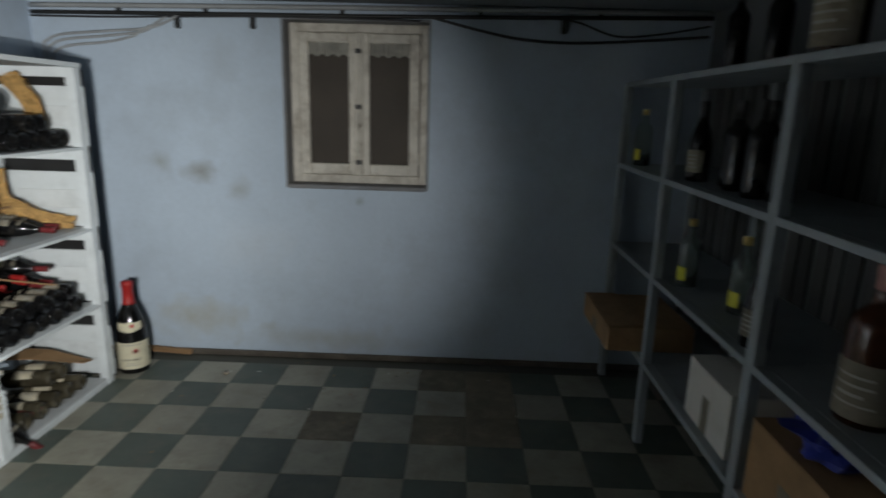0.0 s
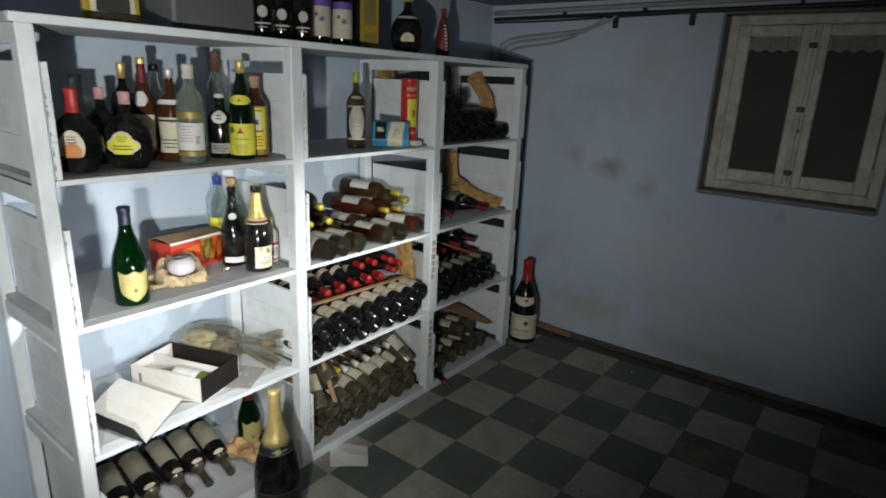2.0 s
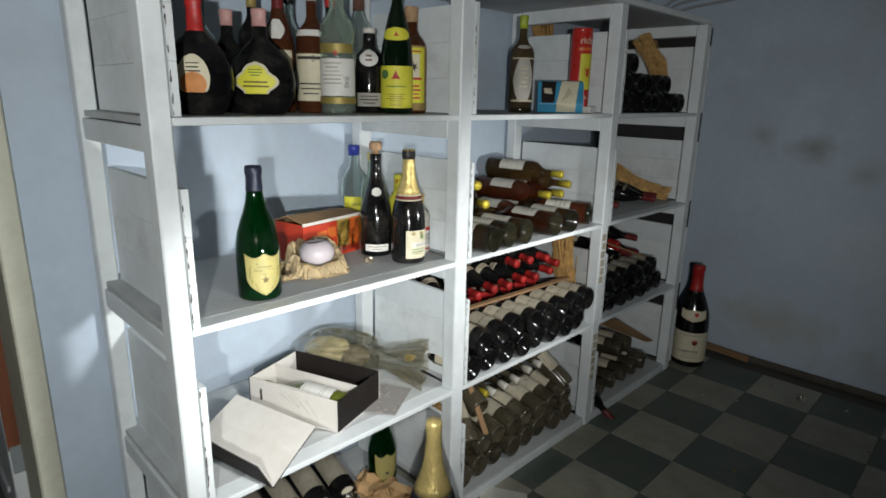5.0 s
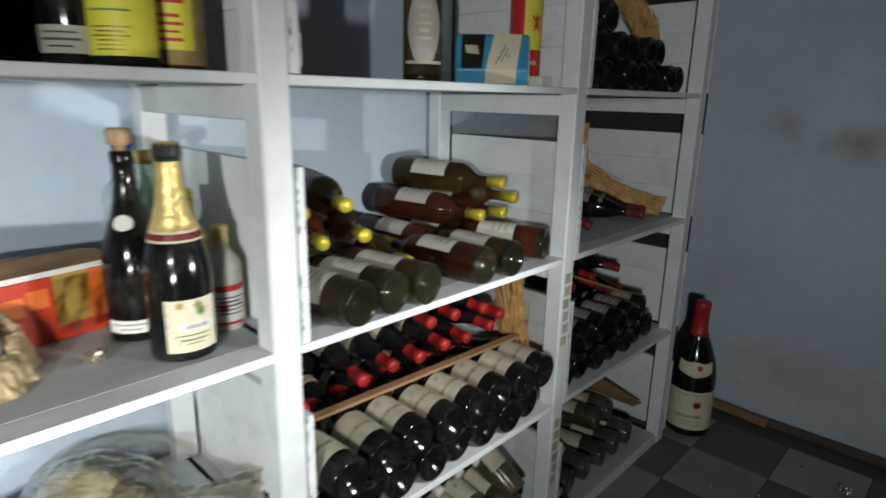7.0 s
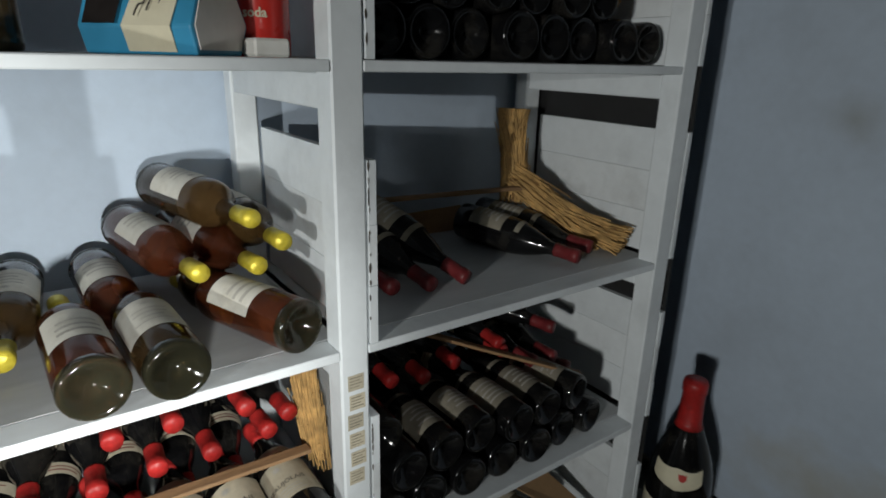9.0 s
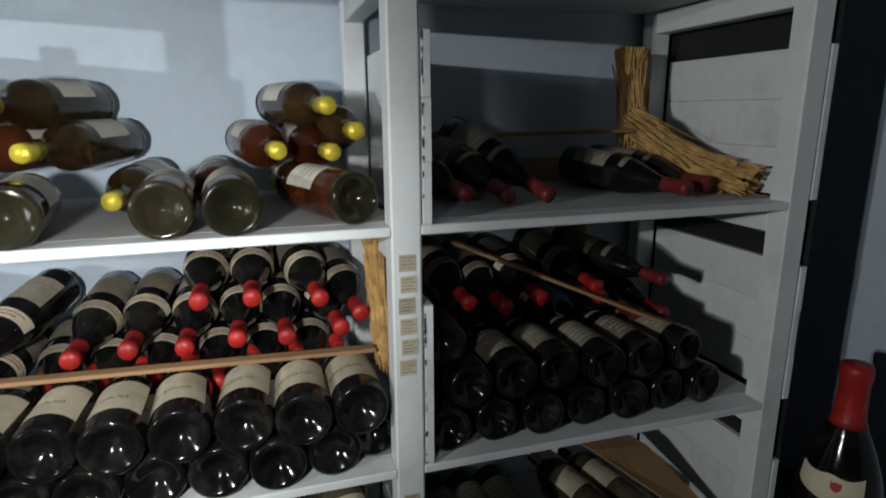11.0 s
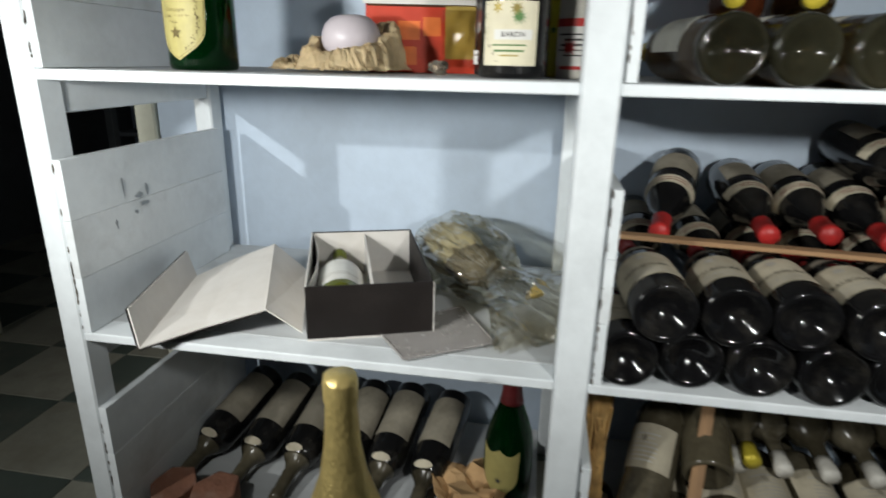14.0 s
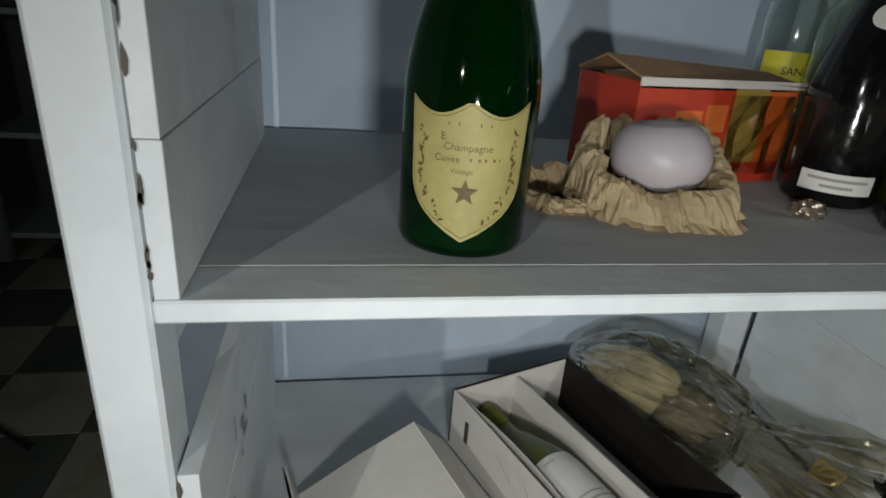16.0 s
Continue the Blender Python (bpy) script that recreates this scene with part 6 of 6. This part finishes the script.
straw_sleeve(pose(-1.90, 2.565, LEVEL_B + 0.085, -4, 0, 30), 0.185, 0.028, "bound straw bottle sleeve standing at the back", 1.1, 7)
S0, S1 = Vector((-1.88, 2.56, LEVEL_B + 0.12)), Vector((-1.655, 2.655, LEVEL_B + 0.030))
m = Matrix.Translation(S0) @ (S1 - S0).to_track_quat("Z", "X").to_matrix().to_4x4()
straw_sleeve(m, (S1 - S0).length, 0.030, "frayed straw bottle sleeve lying over the bottles", 1.0, 8)
lath((-1.93, 2.20, LEVEL_B + 0.108), (-1.83, 2.62, LEVEL_B + 0.118), 0.018, 0.008, "thin wooden stick propped behind the bottles")
ob = part("cardboard_scrap", sheet([[(-1.975, 2.25, LEVEL_B + 0.002), (-1.96, 2.48, LEVEL_B + 0.002)], [(-1.99, 2.25, LEVEL_B + 0.05), (-1.985, 2.48, LEVEL_B + 0.055)]], 0.003), CARD)
tagged(ob, "torn strip of brown cardboard leaning on the wall", "cardboard")
Z = LEVEL_C + 0.041
for i in range(5):
    y = 2.046 + 0.0855 * i
    BARE_DARK.lie((-1.575 - 0.006 * (i % 2), y, Z - 0.002), (-1.88, y + 0.008, Z - 0.002), 0)
for i, y in enumerate((2.475, 2.560)):
    DULL_RED.lie((-1.585, y, Z), (-1.88, y - 0.05, Z), 10)
for i in range(5):
    y = 2.085 + 0.084 * i
    (BARE_DARK if i < 1 else DULL_RED).lie((-1.575 - 0.008 * (i % 3), y, Z + 0.070), (-1.88, y - 0.02, Z + 0.078), 12 * (i % 3 - 1))
DULL_RED.lie((-1.59, 2.515, Z + 0.071), (-1.88, 2.44, Z + 0.075), 0)
BARE_DARK.lie((-1.60, 2.047, Z + 0.138), (-1.90, 2.052, Z + 0.138), 0)
for i, (y, dz) in enumerate(((2.170, 0.085), (2.242, 0.090), (2.330, 0.082), (2.127, 0.165), (2.273, 0.160), (2.200, 0.150), (2.400, 0.150), (2.39, 0.17))):
    RED_COLLAR.lie((-1.995, y - 0.02, Z + dz + 0.035), (-1.715, y, Z + dz), 20 * (i % 4 - 1.5))
for i, (y, dz, yb) in enumerate(((2.60, 0.055, 2.50), (2.535, 0.175, 2.44), (2.47, 0.115, 2.43), (2.53, 0.11, 2.49))):
    DULL_RED.lie((-1.97, yb, Z + dz + 0.025), (-1.70, y, Z + dz), 20 * (i % 3 - 1))
lath((-1.80, 2.12, Z + 0.262), (-1.625, 2.56, Z + 0.085), 0.020, 0.007, "long thin lath lying slantwise over the bottles")
straw_sleeve(pose(-1.945, 2.46, LEVEL_C + 0.16, 0, 0, 0), 0.20, 0.032, "straw sleeve with brown wrapping at the back", 1.0, 9)
Z = LEVEL_D + 0.040
for i, (yb, y) in enumerate(((2.10, 2.14), (2.165, 2.21), (2.235, 2.275))):
    DULL_RED.lie((-1.90, yb, Z + 0.060), (-1.63, y, Z + 0.002), 10 * i)
for i, (yb, y, k) in enumerate(((2.04, 2.075, DULL_RED), (2.16, 2.12, DUSTY), (2.26, 2.20, DUSTY), (2.36, 2.30, DUSTY), (2.45, 2.39, DUSTY), (2.54, 2.47, DUSTY))):
    if i == 0:
        k.lie((-1.72, yb, Z + 0.10), (-1.58, y, Z - 0.02), 0)
    else:
        k.lie((-1.60, yb, Z), (-1.88, y, Z + 0.004), 12 * (i % 3 - 1))
for i, y in enumerate((2.42, 2.50)):
    DUSTY.lie((-1.66, y, Z + 0.075), (-1.93, y - 0.06, Z + 0.08), 8)
ob = part("cardboard_sheet", sheet([[(-1.95, 2.34, LEVEL_D + 0.22), (-1.93, 2.52, LEVEL_D + 0.21)], [(-1.80, 2.46, LEVEL_D + 0.185), (-1.79, 2.60, LEVEL_D + 0.175)], [(-1.62, 2.585, LEVEL_D + 0.115), (-1.62, 2.655, LEVEL_D + 0.10)]], 0.004), CARD)
tagged(ob, "folded brown cardboard lying over the bottles", "cardboard")

# ---- on top of the shelves ----
Z = TOP_Z + 0.0005
t = thing("framed_print", "small framed print lying against the wall", "picture", pose(-1.665, 0.70, Z, 0, 0, 96))
part("frame", box((-0.075, 0, 0), (0.075, 0.018, 0.11), 0.003), GOLDBOX, t)
part("print", box((-0.06, -0.0015, 0.014), (0.06, 0.0, 0.097)), L_CREAM, t)
part("picture", box((-0.045, -0.003, 0.028), (0.045, -0.0016, 0.085)), INK, t)
ob = part("silver_case", box((-1.90, 0.845, Z), (-1.63, 1.115, Z + 0.20), 0.008), SILVERBOX)
tagged(ob, "dark silver case standing on the shelves", "case")
DARKTALL = Kind("dark spirit bottle with round grey seal", "spirit", 0.29, 0.038, G_DARK, C_BLACK, 0.8, [(0.22, 0.34, 24, L_GREY, oval)], [(P("bars", 0.1, 0.18, 40, 2, seed=2), L_GREY)], group="dark bottles on top of the shelves", name="spirit_bottle")
for x, y in ((-1.665, 1.165), (-1.675, 1.248), (-1.66, 1.325)):
    DARKTALL.stand(x, y, Z, -35)
PURPLE = Kind("dark liqueur bottle with purple and cream picture label", "bordeaux", 0.30, 0.037, G_DARK, C_BLACK, 0.8, [(0.09, 0.42, 75, L_OLD), (0.42, 0.50, 75, INK_PURPLE)], [(P("star", 0.28, 0.014, points=7, centre=10), INK_PURPLE), (P("bars", 0.12, 0.2, 50, 3, seed=2), L_GREY), (P("star", 0.33, 0.010, points=5, centre=-20), INK)], group="purple-labelled bottles on top of the shelves", name="liqueur_bottle")
PURPLE.stand(-1.66, 1.405, Z, -42)
PURPLE.stand(-1.655, 1.505, Z, -42)
t = thing("gift_carton", "tall ochre gift carton with gold print", "carton", pose(-1.70, 1.655, Z, 0, 0, -8))
part("carton", box((-0.045, -0.045, 0), (0.045, 0.045, 0.27), 0.002), GOLDBOX, t)
part("dark_side", box((-0.043, -0.0465, 0.002), (0.0452, -0.0452, 0.268)), BOXBLACK, t)
for z0, z1 in ((0.02, 0.06), (0.09, 0.21)):
    part("print", box((0.0452, -0.03, z0), (0.0462, 0.03, z1)), INK_GOLD, t)
FLASK_TOP = Kind("dark round flask bottle with oval label and gold capsule", "flask", 0.232, 0.068, G_DARK, C_YELLOW, 0.86, [(0.10, 0.34, 24, L_CREAM, oval), (0.58, 0.62, 70, L_GREY)], [(P("bars", 0.15, 0.29, 14, 4, squash=0.62, seed=3, lift=0.0014), L_GREY)], squash=0.62, name="flask_bottle")
FLASK_TOP.stand(-1.655, 1.868, Z, -44)
Kind("dark red skittle-shaped bottle with white chain", "hock", 0.215, 0.032, C_DARKRED, C_DARKRED, 0.7, [], [(P("wrap", 0.15 + 0.07 * k, 0.185 + 0.07 * k, 10, centre=20 - 2 * k), L_WHITE) for k in range(8)], name="skittle_bottle").stand(-1.72, 2.20, Z, -40)

# ---- on the floor ----
JERO_RED = Kind("very large red wine bottle with cream label and red wax capsule", "burgundy", 0.50, 0.0775, G_DARK, C_RED, 0.755, JEROBOAM_LABELS,
                [(P("words", "CAIRANNE", 0.020, 0.165, centre=-6), INK), (P("star", 0.26, 0.020, points=9, centre=14), INK_RED), (P("wrap", 0.235, 0.275, 9, shape=shield, centre=14), C_DARKRED), (P("bars", 0.09, 0.14, 46, 2, seed=4), L_GREY), (P("bars", 0.32, 0.345, 50, 1, seed=5), L_GREY), (P("wrap", 0.52, 0.56, 8, shape=shield, centre=10), INK_RED)], segs=40, name="jeroboam_bottle", cap_lift=0.002)
JERO_RED.stand(-1.522, 2.855, 0, -66)
ob = part("paper_sheet", sheet([[(-1.602, 1.375, 0.004), (-1.53, 1.412, 0.002), (-1.456, 1.450, 0.003)], [(-1.54, 1.318, 0.001), (-1.47, 1.36, 0.009), (-1.41, 1.405, 0.004)], [(-1.478, 1.262, 0.002), (-1.42, 1.31, 0.004), (-1.366, 1.360, 0.002)]], 0.0006), SCRAP)
tagged(ob, "creased scrap of white paper on the tiles", "paper")
crumple("crumpled_foil", "crumpled silver foil on the floor tiles", "foil", pose(-1.01, 2.83, 0), 0.016, FOIL, 8)
lath((-1.70, 3.055, 0.045), (-1.30, 3.062, 0.02), 0.022, 0.03, "broken piece of wooden skirting on the floor")
for k in range(34):
    rnd = random.Random(k)
    x, y = rnd.uniform(-1.35, 0.6), rnd.choice((rnd.uniform(2.5, 3.05), rnd.uniform(1.2, 2.6)))
    ob = part("plaster_crumb", box((-0.004, -0.003, 0), (0.004 * rnd.uniform(0.4, 1.5), 0.004, 0.004 * rnd.uniform(0.5, 1.3)), 0.001), rnd.choice((SCRAP, CARD, M_BASE)))
    ob.matrix_basis = pose(x, y, 0, 0, 0, rnd.uniform(0, 360))
    tagged(ob, "small crumb of fallen plaster on the tiles", "debris", "crumbs on the floor")

# ---- sticker strips on the post ----
k = 0
for zs in ([0.768 - 0.0325 * i for i in range(6)], [0.375 - 0.033 * i for i in range(6)]):
    for z in zs:
        t = thing("paper_sticker", "small yellowed printed price sticker on the post", "sticker", pose(FRONT + 0.0004, 1.9745 + 0.002 * math.sin(k * 2.1), z), "stickers on the post")
        part("paper", box((0, -0.0125, -0.0125), (0.0006, 0.0125, 0.0125)), L_OLD, t)
        for j in range(4):
            part("print", box((0.0006, -0.010, 0.0075 - 0.005 * j), (0.0008, 0.010 - 0.004 * ((j + k) % 2), 0.0090 - 0.005 * j)), L_DUST, t)
        k += 1

# ---- goods on the grey rack ----
# Cream label in the darker paper, so its colour holds the rack's dimness.
R_LABEL = Kind("dark bottle with cream label standing on the rack", "burgundy", 0.30, 0.042, G_DARK, C_BLACK, 0.8, [(0.12, 0.40, 70, L_DUST)], [(P("bars", 0.16, 0.36, 50, 4, seed=3), L_GREY)], group="bottles on the grey rack")
R_DARK = Kind("dark unlabelled bottle standing on the rack", "bordeaux", 0.30, 0.038, G_DARK, C_BLACK, 0.8, group="bottles on the grey rack")
R_CLEAR = Kind("clear spirit bottle standing on the rack", "spirit", 0.27, 0.038, G_CLEAR, C_GOLD, 0.9, [(0.1, 0.3, 60, L_YELLOW)], hollow=True, group="bottles on the grey rack", name="spirit_bottle")
for x, y, z in ((1.11, 1.60, 0.770), (1.14, 2.25, 1.185)):
    R_LABEL.stand(x, y, z, 200)
for x, y, z in ((1.20, 2.10, 1.185), (1.16, 1.98, 1.185), (1.22, 1.90, 1.185), (1.14, 1.80, 1.185), (1.18, 1.72, 1.185), (1.25, 1.25, 1.185), (1.2, 1.05, 1.185), (1.2, 2.2, 1.585), (1.22, 1.95, 1.585), (1.18, 1.2, 0.770)):
    R_DARK.stand(x, y, z)
for x, y, z in ((1.12, 2.90, 1.185), (1.14, 2.22, 0.770), (1.2, 1.9, 0.770)):
    R_CLEAR.stand(x, y, z, 180)
# Yellow label likewise darkened in colour for the unlit rack.
R_BIG = Kind("large brown bottle with yellow label and pale cap", "spirit", 0.36, 0.062, G_BROWN, C_PINK, 0.86, [(0.05, 0.42, 80, L_DUST)], [(P("bars", 0.12, 0.36, 60, 4, seed=3), L_GREY)], name="demijohn_bottle")
R_BIG.stand(1.15, 1.18, 0.770, 200)
R_BIG.stand(1.14, 1.50, 1.585, 200)
for lo, hi, m, lab in (((1.07, 1.60, 0.3855), (1.33, 1.92, 0.60), BOXWHITE, "white printed carton standing on the rack"), ((0.91, 2.44, 0.3855), (1.30, 2.94, 0.50), CARD, "reddish brown wooden tray box on the rack"),
                       ((1.06, 1.06, 0.3855), (1.38, 1.45, 0.62), CARD, "brown cardboard carton packed on the rack"), ((0.90, 1.25, 0.0005), (1.00, 1.52, 0.30), CARD, "brown carton on the floor before the rack")):
    t = thing("carton", lab, "carton", pose(lo[0], lo[1], lo[2]))
    s = [b - a for a, b in zip(lo, hi)]
    part("body", box((0, 0, 0), s, 0.003), m, t)
    part("tape", box((-0.0008, s[1] * 0.42, 0.004), (-0.0001, s[1] * 0.58, s[2] * 0.6)), L_DUST, t)
    part("flap", sheet([[(-0.002, 0.004, s[2] + 0.001), (-0.002, s[1] - 0.004, s[2] + 0.001)], [(s[0] * 0.4, 0.004, s[2] + 0.012), (s[0] * 0.4, s[1] - 0.004, s[2] + 0.004)]], 0.003), m, t)
ob = crumple("cloth_bag", "dark blue plastic bag stuffed on the rack", "bag", pose(1.17, 1.26, 0.6225), 0.10, C_BLUE, 4, 0.5)

# ---- passage beyond the door ----
t = thing("passage_cupboard", "pale open cupboard standing in the dark passage", "cupboard", pose(-3.75, -0.95, 0, 0, 0, 0))
for y in (0, 0.32, 0.64):
    part("upright", box((0.30, y, 0), (0.34, y + 0.04, 1.5), 0.003), M_RACKPAINT, t)
for z in (0.08, 0.45, 0.85, 1.25, 1.48):
    part("shelf", box((0.0, 0.0, z), (0.30, 0.68, z + 0.02), 0.002), M_RACKPAINT, t)
part("back", box((-0.02, 0, 0), (0.0, 0.68, 1.5)), M_SLAT, t)
tagged(part("floor_stick", tube([(-2.65, -0.42, 0.006), (-2.40, -0.10, 0.006)], 0.006), M_IRON), "thin dark stick lying on the passage floor", "stick")


# ---- floor tiles ----
def tiles():
    floor = bpy.data.objects["floor"]
    tx, ty, x0, y0 = 0.249, 0.25, 0.039, 2.485
    cut = []
    for k in range(4):
        bm = box((0.0008, 0.0008, -0.0035), (tx - 0.0008, ty - 0.0008, 0.0), 0.0012)
        bm.verts.ensure_lookup_table()
        for v in bm.verts:
            v.co.z += random.uniform(-0.0006, 0.0)
        cut.append((mesh_from(bm, "tile_dark", M_TILE_D), None))
        cut[-1] = (cut[-1][0], cut[-1][0].copy())
        cut[-1][1].materials[0] = M_TILE_L
    trodden = [pair[0].copy() for pair in cut]
    for me in trodden:
        me.materials[0] = M_TILE_G
    rest = {True: bmesh.new(), False: bmesh.new()}
    for i in range(-17, 6):
        for j in range(-16, 3):
            xa, ya = x0 + i * tx, y0 - 0.25 + j * ty
            dark = (i + j) % 2 == 0
            if xa < -4.0 or ya < SOUTH - 0.1:
                continue
            near = xa > -2.3 and xa < EAST and -0.6 < ya < WIN_Y
            if near:
                me = cut[(i * 7 + j * 3) % 4][0 if dark else 1]
                if ya > 2.2 and -0.95 < xa < 0.3 and noise.noise((xa * 1.7, ya * 1.7, 4.0)) > 0.14:
                    me = trodden[(i * 7 + j * 3) % 4]
                part("tile", me, None, floor, at=pose(xa, ya, 0))
            else:
                box((xa + 0.0008, ya + 0.0008, -0.0035), (xa + tx - 0.0008, ya + ty - 0.0008, 0), 0.0012, bm=rest[dark])
    for dark, name in ((True, "dark_tiles"), (False, "pale_tiles")):
        ob = part(name, rest[dark], M_TILE_D if dark else M_TILE_L, floor)
        ob["kind"] = "stuff"


tiles()
